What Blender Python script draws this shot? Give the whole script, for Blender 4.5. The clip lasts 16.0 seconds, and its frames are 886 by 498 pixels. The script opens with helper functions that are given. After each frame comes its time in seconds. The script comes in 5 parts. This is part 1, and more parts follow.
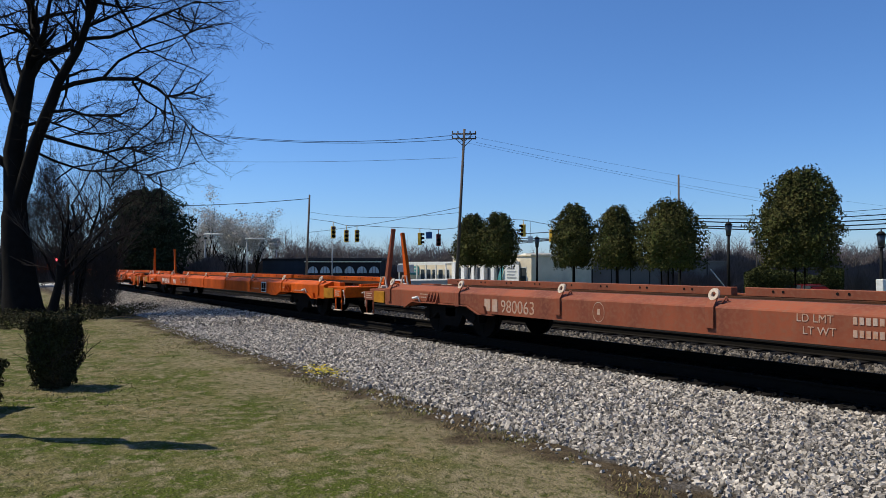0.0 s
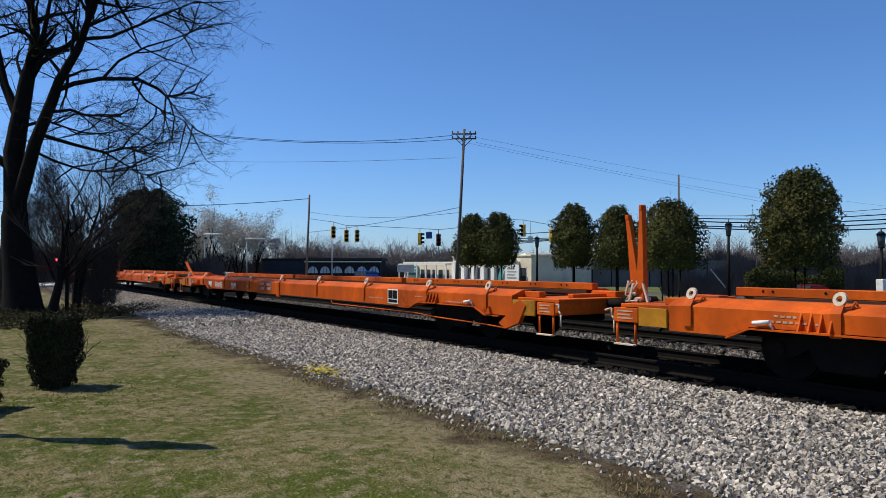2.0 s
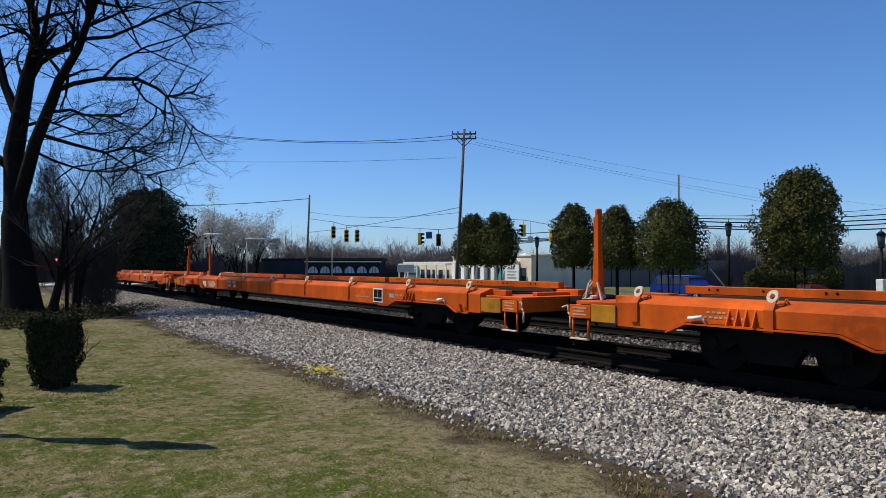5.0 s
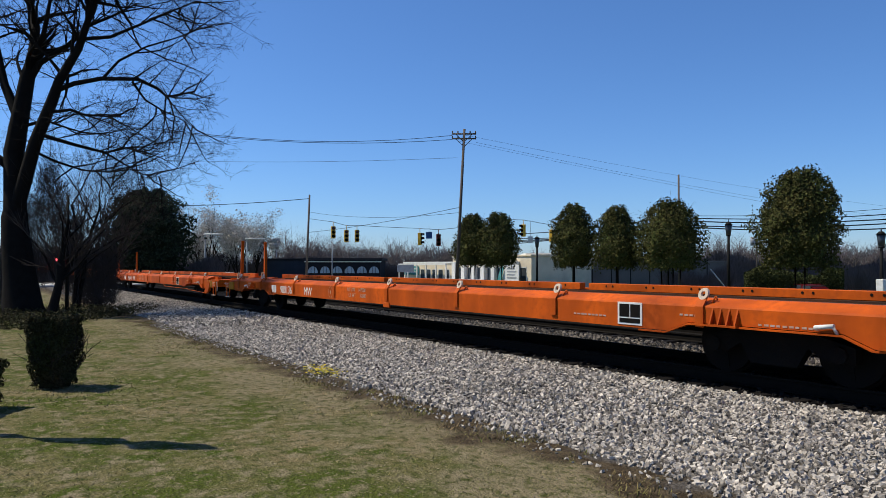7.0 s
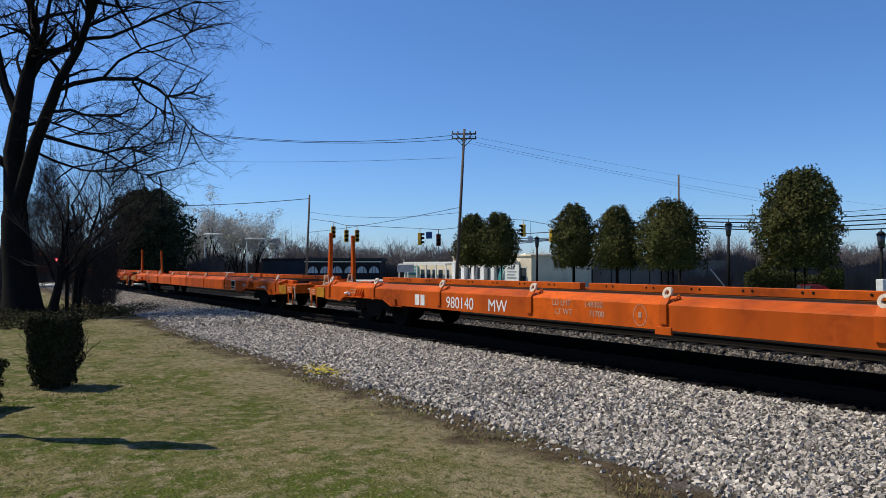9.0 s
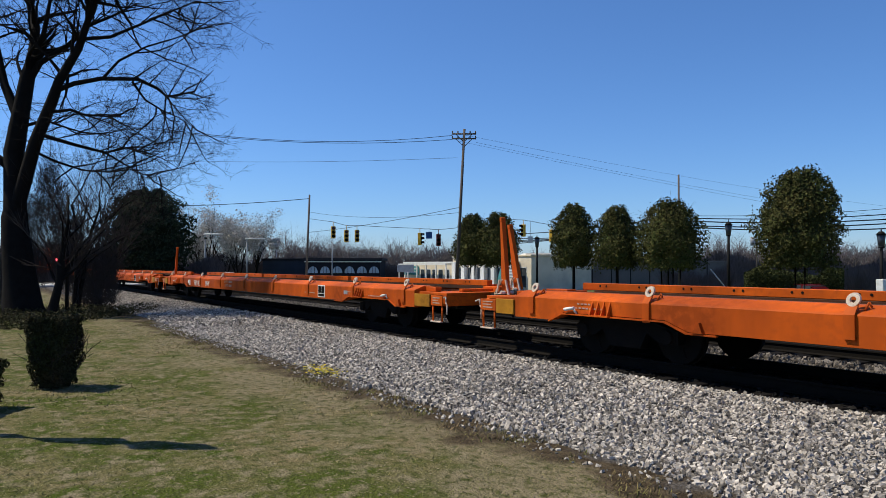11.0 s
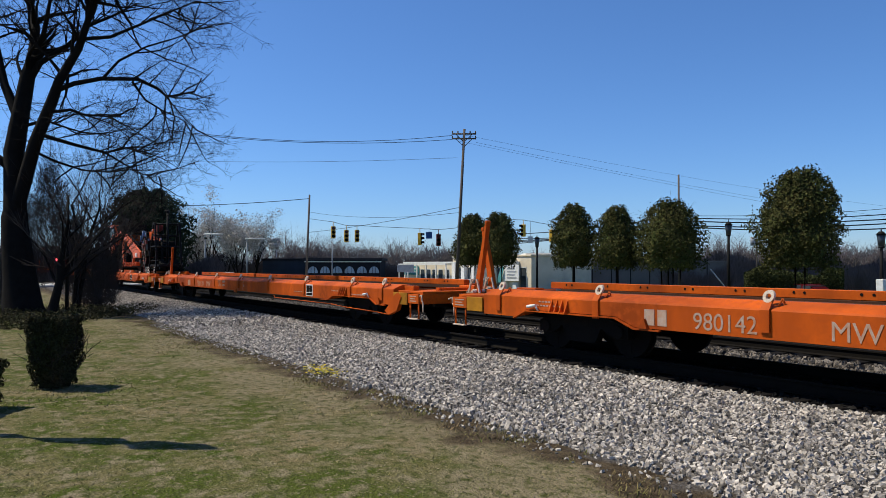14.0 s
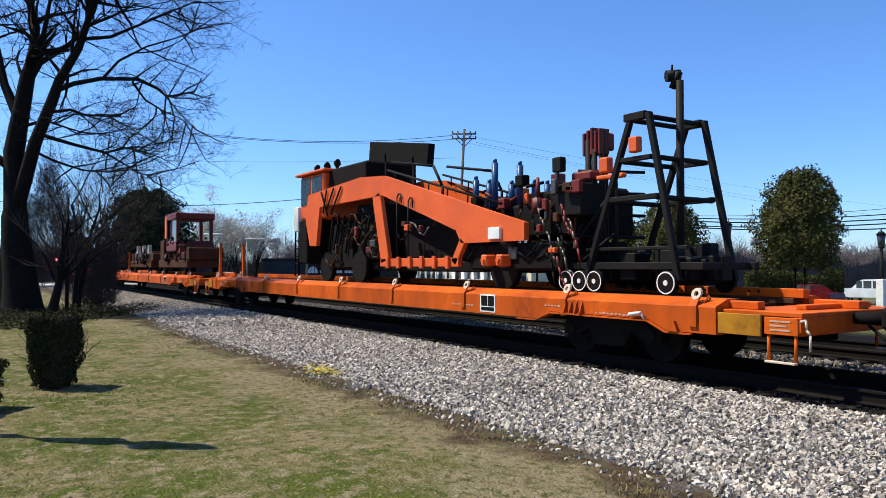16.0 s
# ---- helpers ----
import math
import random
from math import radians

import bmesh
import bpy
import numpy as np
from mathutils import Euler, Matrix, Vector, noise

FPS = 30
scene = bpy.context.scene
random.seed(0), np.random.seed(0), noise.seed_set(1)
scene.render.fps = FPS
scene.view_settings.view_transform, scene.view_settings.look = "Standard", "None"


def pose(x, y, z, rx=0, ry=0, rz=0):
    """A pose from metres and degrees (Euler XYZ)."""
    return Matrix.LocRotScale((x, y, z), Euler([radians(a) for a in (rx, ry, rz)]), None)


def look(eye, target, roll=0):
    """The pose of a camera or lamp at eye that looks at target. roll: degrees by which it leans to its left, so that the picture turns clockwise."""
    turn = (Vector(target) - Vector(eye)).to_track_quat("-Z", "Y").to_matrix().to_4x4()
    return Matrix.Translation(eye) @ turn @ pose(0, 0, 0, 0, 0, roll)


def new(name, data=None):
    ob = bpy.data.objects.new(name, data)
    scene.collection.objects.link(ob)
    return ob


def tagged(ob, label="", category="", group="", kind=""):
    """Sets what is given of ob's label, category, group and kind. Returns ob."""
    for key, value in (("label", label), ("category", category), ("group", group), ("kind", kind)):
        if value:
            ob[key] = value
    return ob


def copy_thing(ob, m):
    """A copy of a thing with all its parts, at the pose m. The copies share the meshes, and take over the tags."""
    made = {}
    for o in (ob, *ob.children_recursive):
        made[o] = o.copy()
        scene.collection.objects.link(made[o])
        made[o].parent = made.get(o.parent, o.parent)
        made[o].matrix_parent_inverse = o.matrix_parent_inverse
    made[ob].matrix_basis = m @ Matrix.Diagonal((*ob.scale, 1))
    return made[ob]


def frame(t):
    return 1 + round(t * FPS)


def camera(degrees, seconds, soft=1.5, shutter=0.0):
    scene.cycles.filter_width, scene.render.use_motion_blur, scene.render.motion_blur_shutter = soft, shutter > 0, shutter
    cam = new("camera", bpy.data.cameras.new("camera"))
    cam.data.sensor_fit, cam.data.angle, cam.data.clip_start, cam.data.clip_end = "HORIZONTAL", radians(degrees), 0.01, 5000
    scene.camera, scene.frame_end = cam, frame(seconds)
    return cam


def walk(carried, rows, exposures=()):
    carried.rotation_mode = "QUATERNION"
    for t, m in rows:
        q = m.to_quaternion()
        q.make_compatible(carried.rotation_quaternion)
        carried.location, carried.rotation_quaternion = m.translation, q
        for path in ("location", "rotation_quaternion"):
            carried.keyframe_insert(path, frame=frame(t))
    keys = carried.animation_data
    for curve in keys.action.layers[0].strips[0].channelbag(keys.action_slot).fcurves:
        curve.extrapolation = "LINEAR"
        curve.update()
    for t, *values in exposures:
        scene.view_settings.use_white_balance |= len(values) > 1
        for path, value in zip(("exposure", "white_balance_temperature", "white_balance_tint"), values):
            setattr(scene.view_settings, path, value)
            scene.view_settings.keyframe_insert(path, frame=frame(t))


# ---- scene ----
F_PX = 1300.0
TURN = math.atan2(844.0, F_PX)      # angle between the view and the track's far end
EYE = Vector((0.0, 0.0, 1.85))
cam = camera(2 * math.degrees(math.atan(784 / F_PX)), 16.0, 0.6)
VIEW = Vector((-math.cos(TURN), math.sin(TURN), 29.0 / F_PX))
CAM = look(EYE, EYE + VIEW * 10)
walk(cam, [(0.0, CAM), (16.0, CAM)], [(0.0, 0.0, 5500, 10), (15.2, 0.02, 5500, 10), (15.6, 0.25, 5500, 10), (16.0, 0.55, 5500, 10)])

# ---- world, sun ----
SUN_AZ, SUN_EL = radians(180 + 45), radians(56)   # from +x, counter-clockwise
world = bpy.data.worlds.new("sky")
scene.world = world
world.use_nodes = True
wn = world.node_tree.nodes
sky = wn.new("ShaderNodeTexSky")
sky.sky_type, sky.sun_disc = "NISHITA", False
sky.dust_density, sky.ozone_density, sky.air_density, sky.altitude = 0.6, 9.0, 1.0, 600
sky.sun_elevation, sky.sun_rotation = SUN_EL, math.pi / 2 - SUN_AZ
world.node_tree.links.new(sky.outputs[0], wn["Background"].inputs[0])
wn["Background"].inputs[1].default_value = 0.115
sun_data = bpy.data.lights.new("sun", "SUN")
sun_data.energy, sun_data.angle, sun_data.color = 5.8, radians(0.5), (1.0, 0.84, 0.58)
sun = new("sun", sun_data)
sun_dir = Vector((math.cos(SUN_AZ) * math.cos(SUN_EL), math.sin(SUN_AZ) * math.cos(SUN_EL), math.sin(SUN_EL)))
sun.matrix_world = look(sun_dir * 60, (0, 0, 0))


def spot(right, far, z=0.0):
    """A place that far ahead of the eye and that far to its right."""
    c, s = math.cos(TURN), math.sin(TURN)
    return Vector((-c * far + s * right, s * far + c * right, z))


# ---- materials ----
def material(name, color, rough=0.8, metal=0.0, second=None, size=3.0, fine=40.0, bump=0.2, third=None, per_object=0.0, per_island=0.0, streak=0.0):
    m = bpy.data.materials.new(name)
    m.use_nodes = True
    n, l = m.node_tree.nodes, m.node_tree.links
    b = n["Principled BSDF"]
    b.inputs["Roughness"].default_value, b.inputs["Metallic"].default_value = rough, metal
    b.inputs["Specular IOR Level"].default_value = 0.08 if rough >= 0.6 else (0.25 if rough >= 0.3 else 0.5)
    tc = n.new("ShaderNodeTexCoord")
    big, small = n.new("ShaderNodeTexNoise"), n.new("ShaderNodeTexNoise")
    for tex, sc, det in ((big, size, 5), (small, fine, 3)):
        tex.inputs["Scale"].default_value, tex.inputs["Detail"].default_value = sc, det
        l.new(tc.outputs["Object"], tex.inputs["Vector"])
    if streak:
        mp = n.new("ShaderNodeMapping")
        mp.inputs["Scale"].default_value = (1.0, 1.0, streak)
        l.new(tc.outputs["Object"], mp.inputs["Vector"])
        l.new(mp.outputs[0], big.inputs["Vector"])
    ramp = n.new("ShaderNodeMapRange")
    ramp.inputs[1].default_value, ramp.inputs[2].default_value = 0.38, 0.66
    l.new(big.outputs[0], ramp.inputs[0])
    mix = n.new("ShaderNodeMix")
    mix.data_type = "RGBA"
    second = second or tuple(c * 0.75 for c in color)
    mix.inputs[6].default_value, mix.inputs[7].default_value = (*color, 1), (*second, 1)
    l.new(ramp.outputs[0], mix.inputs[0])
    ramp2 = n.new("ShaderNodeMapRange")
    ramp2.inputs[1].default_value, ramp2.inputs[2].default_value = 0.45, 0.75
    l.new(small.outputs[0], ramp2.inputs[0])
    mix2 = n.new("ShaderNodeMix")
    mix2.data_type = "RGBA"
    third = third or tuple(c * 0.8 for c in color)
    l.new(mix.outputs[2], mix2.inputs[6])
    mix2.inputs[7].default_value = (*third, 1)
    l.new(ramp2.outputs[0], mix2.inputs[0])
    out = mix2.outputs[2]
    if per_object or per_island:
        src = n.new("ShaderNodeObjectInfo").outputs["Random"] if per_object else n.new("ShaderNodeNewGeometry").outputs["Random Per Island"]
        amount = per_object or per_island
        mr = n.new("ShaderNodeMapRange")
        mr.inputs[3].default_value, mr.inputs[4].default_value = 1 - amount, 1 + amount
        l.new(src, mr.inputs[0])
        hsv = n.new("ShaderNodeHueSaturation")
        l.new(out, hsv.inputs["Color"])
        l.new(mr.outputs[0], hsv.inputs["Value"])
        out = hsv.outputs[0]
    l.new(out, b.inputs["Base Color"])
    if bump:
        bp = n.new("ShaderNodeBump")
        bp.inputs["Strength"].default_value, bp.inputs["Distance"].default_value = bump, 0.02
        l.new(small.outputs[0], bp.inputs["Height"])
        l.new(bp.outputs[0], b.inputs["Normal"])
    return m


ORANGE = material("orange_paint", (0.57, 0.100, 0.0035), 0.6, 0, (0.25, 0.045, 0.004), 1.1, 9, 0.08, (0.38, 0.068, 0.006), streak=0.35)
FADED = material("faded_red_paint", (0.26, 0.075, 0.035), 0.65, 0, (0.15, 0.05, 0.03), 1.5, 16, 0.08, (0.22, 0.09, 0.05), streak=0.35)
YELLOW = material("yellow_panel", (0.42, 0.19, 0.012), 0.6, 0, (0.22, 0.095, 0.010), 2.5, 12, 0.05)
WHITE = material("white_paint", (0.75, 0.74, 0.70), 0.5, 0, (0.6, 0.58, 0.52), 4, 60, 0.02)
BLACK = material("dark_steel", (0.007, 0.0065, 0.006), 0.85, 0.0, (0.011, 0.009, 0.007), 3, 50, 0.15)
STEEL = material("worn_steel", (0.30, 0.29, 0.28), 0.35, 0.9, None, 3, 50, 0.1)
# rails, ties and bed stones near black, train shade put into the colour
SHADED_STEEL = material("shade_dark_steel", (0.011, 0.009, 0.007), 0.9, 0.0, (0.008, 0.007, 0.006), 4, 60, 0.2)
GREYPAINT = material("grey_paint", (0.30, 0.31, 0.32), 0.5, 0, None, 3, 40, 0.05)
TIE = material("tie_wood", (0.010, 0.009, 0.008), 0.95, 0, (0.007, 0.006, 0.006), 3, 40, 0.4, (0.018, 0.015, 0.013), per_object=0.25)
SHADED_STONE = material("shade_dark_stone", (0.013, 0.012, 0.011), 0.9, 0, (0.008, 0.008, 0.007), 0.8, 30, 0.3, (0.022, 0.019, 0.017), per_island=0.5)
STONE = material("ballast_stone", (0.34, 0.305, 0.262), 0.9, 0, (0.25, 0.225, 0.195), 0.5, 30, 0.35, (0.42, 0.36, 0.285), per_island=0.75)
DULLSTONE = material("dull_brown_stone", (0.15, 0.13, 0.11), 0.9, 0, (0.06, 0.052, 0.045), 0.8, 30, 0.3, (0.20, 0.17, 0.135), per_island=0.6)
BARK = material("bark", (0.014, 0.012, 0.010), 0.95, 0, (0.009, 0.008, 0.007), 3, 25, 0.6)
TWIG = material("twig", (0.045, 0.037, 0.032), 0.95, 0, None, 3, 25, 0.2)
LEAF = material("holly_leaf", (0.040, 0.050, 0.012), 0.75, 0, (0.066, 0.064, 0.016), 0.7, 6, 0.1, (0.075, 0.058, 0.018), per_island=0.55)
PINE = material("dark_conifer", (0.018, 0.028, 0.014), 0.7, 0, (0.026, 0.034, 0.016), 0.6, 5, 0.1, per_island=0.5)
HEDGE = material("hedge_leaf", (0.035, 0.038, 0.013), 0.8, 0, (0.05, 0.038, 0.02), 2, 12, 0.1, per_island=0.5)
BLOSSOM = material("white_blossom", (0.52, 0.48, 0.43), 0.8, 0, (0.32, 0.30, 0.25), 0.5, 3, 0.1, per_island=0.3)
POLE = material("pole_wood", (0.13, 0.105, 0.085), 0.9, 0, None, 2, 30, 0.3)
WIRE = material("cable", (0.02, 0.02, 0.02), 0.6)
WALLW = material("cream_wall", (0.74, 0.64, 0.47), 0.8, 0, None, 0.6, 10, 0.1)
WALLD = material("dark_facade", (0.022, 0.022, 0.028), 0.8, 0, None, 0.6, 10, 0.1)
ROOFD = material("dark_roof", (0.04, 0.04, 0.045), 0.85, 0, None, 1, 20, 0.2)
GREYWALL = material("grey_wall", (0.14, 0.132, 0.13), 0.8, 0, None, 0.4, 8, 0.1)
ASPHALT = material("asphalt", (0.07, 0.07, 0.07), 0.9, 0, (0.09, 0.088, 0.085), 0.6, 60, 0.3)


# ---- mesh helpers ----
def link(name, bm, mat, parent=None, label=""):
    me = bpy.data.meshes.new(name)
    bm.to_mesh(me)
    bm.free()
    for m in (mat if isinstance(mat, (list, tuple)) else [mat]):
        me.materials.append(m)
    ob = new(name, me)
    if parent is not None:
        ob.parent = parent
    if label:
        ob["label"] = label
    return ob


def part(name, bm, mat, parent, label=""):
    return link(name, bm, mat, parent, label)


def empty(name, m, label, category, group="", kind=""):
    ob = new(name)
    ob.empty_display_size = 0.2
    ob.matrix_basis = m
    return tagged(ob, label, category, group, kind)


def box(bm, lo, hi, bevel=0.0, mi=0, m=None):
    c = [(a + b) / 2 for a, b in zip(lo, hi)]
    s = [abs(b - a) for a, b in zip(lo, hi)]
    mat = Matrix.Translation(c) @ Matrix.Diagonal((*s, 1))
    r = bmesh.ops.create_cube(bm, size=1, matrix=(m @ mat) if m else mat)
    faces = {f for v in r["verts"] for f in v.link_faces}
    for f in faces:
        f.material_index = mi
    if bevel:
        edges = list({e for v in r["verts"] for e in v.link_edges})
        bmesh.ops.bevel(bm, geom=edges, offset=bevel, segments=1, affect="EDGES")
    return bm


def rod(bm, a, b, r1, r2=None, seg=8, mi=0):
    a, b = Vector(a), Vector(b)
    d = b - a
    m = Matrix.Translation((a + b) / 2) @ d.to_track_quat("Z", "Y").to_matrix().to_4x4()
    r = bmesh.ops.create_cone(bm, cap_ends=True, segments=seg, radius1=r1, radius2=r1 if r2 is None else r2, depth=d.length, matrix=m)
    for f in {f for v in r["verts"] for f in v.link_faces}:
        f.material_index = mi
        f.smooth = len(f.verts) == 4
    return bm


def prism(bm, outline, y0, y1, mi=0):
    """A solid between y0 and y1 whose side view is the outline of (x, z)."""
    va = [bm.verts.new((x, y0, z)) for x, z in outline]
    vb = [bm.verts.new((x, y1, z)) for x, z in outline]
    n = len(outline)
    fs = [bm.faces.new(va), bm.faces.new(vb[::-1])]
    for i in range(n):
        fs.append(bm.faces.new((va[i], vb[i], vb[(i + 1) % n], va[(i + 1) % n])))
    for f in fs:
        f.material_index = mi
    bmesh.ops.recalc_face_normals(bm, faces=fs)
    return bm


def B():
    return bmesh.new()


def mesh_object(name, verts, faces, mat, smooth=False):
    me = bpy.data.meshes.new(name)
    me.from_pydata(verts, [], faces)
    me.materials.append(mat)
    if smooth:
        me.polygons.foreach_set("use_smooth", [True] * len(me.polygons))
    return new(name, me)


# ---- ground ----
TRACK_Y, RAIL_Z, TIE_Z = 10.0, 0.33, 0.15
TRACK2_Y = 14.3


def ground_z(x, y):
    # lawn, ballast slope, bed of two tracks, a shallow ditch, level land beyond
    pts = ((5.1, 0.0), (8.5, 0.12), (16.0, 0.12), (18.5, -0.1), (30.0, -0.25), (37.0, -0.35), (44.0, -0.8), (54.0, -1.0))
    if y <= pts[0][0]:
        z = 0.0
    elif y >= pts[-1][0]:
        z = pts[-1][1]
    else:
        for (a, za), (b, zb) in zip(pts, pts[1:]):
            if a <= y <= b:
                k = (y - a) / (b - a)
                z = za + (zb - za) * k * k * (3 - 2 * k)
                break
    return z


def build_ground():
    xs = sorted(set([-4000, -2000, -1000, -500, -300, -200] + [-150 + 2 * i for i in range(55)] + [-40 + 0.5 * i for i in range(121)] + [25, 40, 80, 200, 600, 1500, 4000]))
    ys = sorted(set([-4000, -1500, -500, -150, -60, -30] + [-20 + i for i in range(23)] + [3 + 0.25 * i for i in range(77)] + [22.5 + 1.5 * i for i in range(13)] + [42, 50, 70, 100, 160, 300, 600, 1200, 2500, 4500]))
    verts = []
    for y in ys:
        for x in xs:
            n = 0.0
            if abs(x) < 150 and -60 < y < 60:
                n = 0.02 * noise.noise((x * 0.35, y * 0.35, 0)) * (1 if y < 6 or y > 17 else 0.4)
            verts.append((x, y, ground_z(x, y) + n))
    w = len(xs)
    faces = [(j * w + i, j * w + i + 1, (j + 1) * w + i + 1, (j + 1) * w + i) for j in range(len(ys) - 1) for i in range(w - 1)]
    m = bpy.data.materials.new("ground_cover")
    m.use_nodes = True
    n, l = m.node_tree.nodes, m.node_tree.links
    b = n["Principled BSDF"]
    b.inputs["Roughness"].default_value, b.inputs["Specular IOR Level"].default_value = 0.95, 0.05
    geo = n.new("ShaderNodeNewGeometry")
    sep = n.new("ShaderNodeSeparateXYZ")
    l.new(geo.outputs["Position"], sep.inputs[0])

    def tex(scale, detail=4):
        t = n.new("ShaderNodeTexNoise")
        t.inputs["Scale"].default_value, t.inputs["Detail"].default_value = scale, detail
        l.new(geo.outputs["Position"], t.inputs["Vector"])
        return t.outputs[0]

    def remap(src, a, bb, c=0.0, d=1.0):
        r = n.new("ShaderNodeMapRange")
        for k, v in zip((1, 2, 3, 4), (a, bb, c, d)):
            r.inputs[k].default_value = v
        l.new(src, r.inputs[0])
        return r.outputs[0]

    def blend(fac, a, bb):
        x = n.new("ShaderNodeMix")
        x.data_type = "RGBA"
        l.new(fac, x.inputs[0])
        for k, v in ((6, a), (7, bb)):
            if isinstance(v, tuple):
                x.inputs[k].default_value = (*v, 1)
            else:
                l.new(v, x.inputs[k])
        return x.outputs[2]

    def add(a, bb, op="ADD"):
        x = n.new("ShaderNodeMath")
        x.operation = op
        for k, v in enumerate((a, bb)):
            if isinstance(v, (int, float)):
                x.inputs[k].default_value = v
            else:
                l.new(v, x.inputs[k])
        return x.outputs[0]

    grass = blend(remap(tex(0.55, 5), 0.42, 0.60), (0.168, 0.134, 0.066), (0.066, 0.080, 0.011))
    grass = blend(remap(tex(2.2, 6), 0.46, 0.62), grass, (0.054, 0.072, 0.008))
    dry = add(sep.outputs[1], remap(tex(0.9, 5), 0.3, 0.7, -1.6, 1.6))
    grass = blend(remap(dry, 2.9, 4.3, 0.0, 0.75), grass, (0.205, 0.163, 0.102))
    grass = blend(remap(tex(4.5, 6), 0.50, 0.64), grass, (0.200, 0.164, 0.098))
    grass = blend(remap(tex(10.0, 6), 0.48, 0.66), grass, (0.050, 0.056, 0.012))
    grass = blend(remap(tex(20.0, 5), 0.56, 0.74), grass, (0.26, 0.215, 0.135))
    grass = blend(remap(tex(55.0), 0.52, 0.72), grass, (0.046, 0.046, 0.016))
    dirt = blend(remap(tex(6.0), 0.35, 0.65), (0.040, 0.029, 0.017), (0.085, 0.064, 0.038))
    grit = blend(remap(tex(22.0), 0.35, 0.65), (0.045, 0.04, 0.036), (0.12, 0.108, 0.095))
    yy = add(sep.outputs[1], remap(tex(1.3), 0.3, 0.7, -0.45, 0.45))
    col = blend(remap(yy, 4.35, 4.75), grass, dirt)
    col = blend(remap(yy, 5.15, 5.5), col, grit)
    # bed from the near rail on blackened for the shade under the train
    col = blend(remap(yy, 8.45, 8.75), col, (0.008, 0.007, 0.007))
    far = blend(remap(tex(0.25), 0.4, 0.6), (0.13, 0.12, 0.055), (0.08, 0.10, 0.03))
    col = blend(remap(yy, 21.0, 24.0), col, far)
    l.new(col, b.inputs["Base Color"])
    bp = n.new("ShaderNodeBump")
    bp.inputs["Strength"].default_value, bp.inputs["Distance"].default_value = 0.8, 0.06
    l.new(tex(30.0), bp.inputs["Height"])
    l.new(bp.outputs[0], b.inputs["Normal"])
    ob = mesh_object("ground", verts, faces, m, True)
    tagged(ob, "patchy spring lawn and gravel railway bed on level land", "ground", kind="structure")


build_ground()


def stones(name, n, xr, yr, size, label, seed, mat=None):
    rng = np.random.default_rng(seed)
    base = np.array([(-1, -1, -.7), (1, -1, -.7), (1, 1, -.7), (-1, 1, -.7), (-.7, -.7, .7), (.7, -.7, .7), (.7, .7, .7), (-.7, .7, .7)], float)
    quads = np.array([(4, 5, 6, 7), (0, 1, 5, 4), (1, 2, 6, 5), (2, 3, 7, 6), (3, 0, 4, 7)])
    x, y = rng.uniform(*xr, n), rng.uniform(*yr, n)
    ang, tilt = rng.uniform(0, 6.28, n), rng.uniform(-.6, .6, (n, 2))
    s = size * rng.uniform(0.55, 1.35, n)
    v = base[None] * s[:, None, None] * rng.uniform(0.55, 1.2, (n, 1, 3)) + rng.normal(0, 0.22, (n, 8, 3)) * s[:, None, None]
    v[:, :, 2] += v[:, :, 0] * tilt[:, :1] + v[:, :, 1] * tilt[:, 1:]
    c, sn = np.cos(ang)[:, None], np.sin(ang)[:, None]
    vx, vy = v[:, :, 0] * c - v[:, :, 1] * sn, v[:, :, 0] * sn + v[:, :, 1] * c
    gz = np.array([ground_z(a, b) for a, b in zip(x, y)])
    v = np.stack([vx + x[:, None], vy + y[:, None], v[:, :, 2] + gz[:, None] + s[:, None] * 0.35], -1).reshape(-1, 3)
    f = (quads[None] + 8 * np.arange(n)[:, None, None]).reshape(-1, 4)
    ob = mesh_object(name, v.tolist(), f.tolist(), mat or STONE)
    return tagged(ob, label, "gravel", kind="stuff")


stones("ballast", 62000, (-22, 4), (5.15, 8.75), 0.0215, "pale grey crushed stone ballast beside the track", 3)
stones("ballast", 22000, (-60, -22), (5.3, 8.75), 0.036, "pale grey crushed stone ballast beside the track", 4)
stones("ballast", 12000, (-40, 6), (11.2, 13.1), 0.032, "dull brown crushed stone ballast between two tracks", 5, DULLSTONE)
stones("ballast", 9000, (-30, 6), (8.85, 11.2), 0.03, "crushed stone ballast between wooden ties, coloured dark for the train's shade", 6, SHADED_STONE)

stones("loose_stones", 1100, (-24, 3), (4.75, 5.2), 0.017, "loose ballast stones strewn on bare dirt", 7)


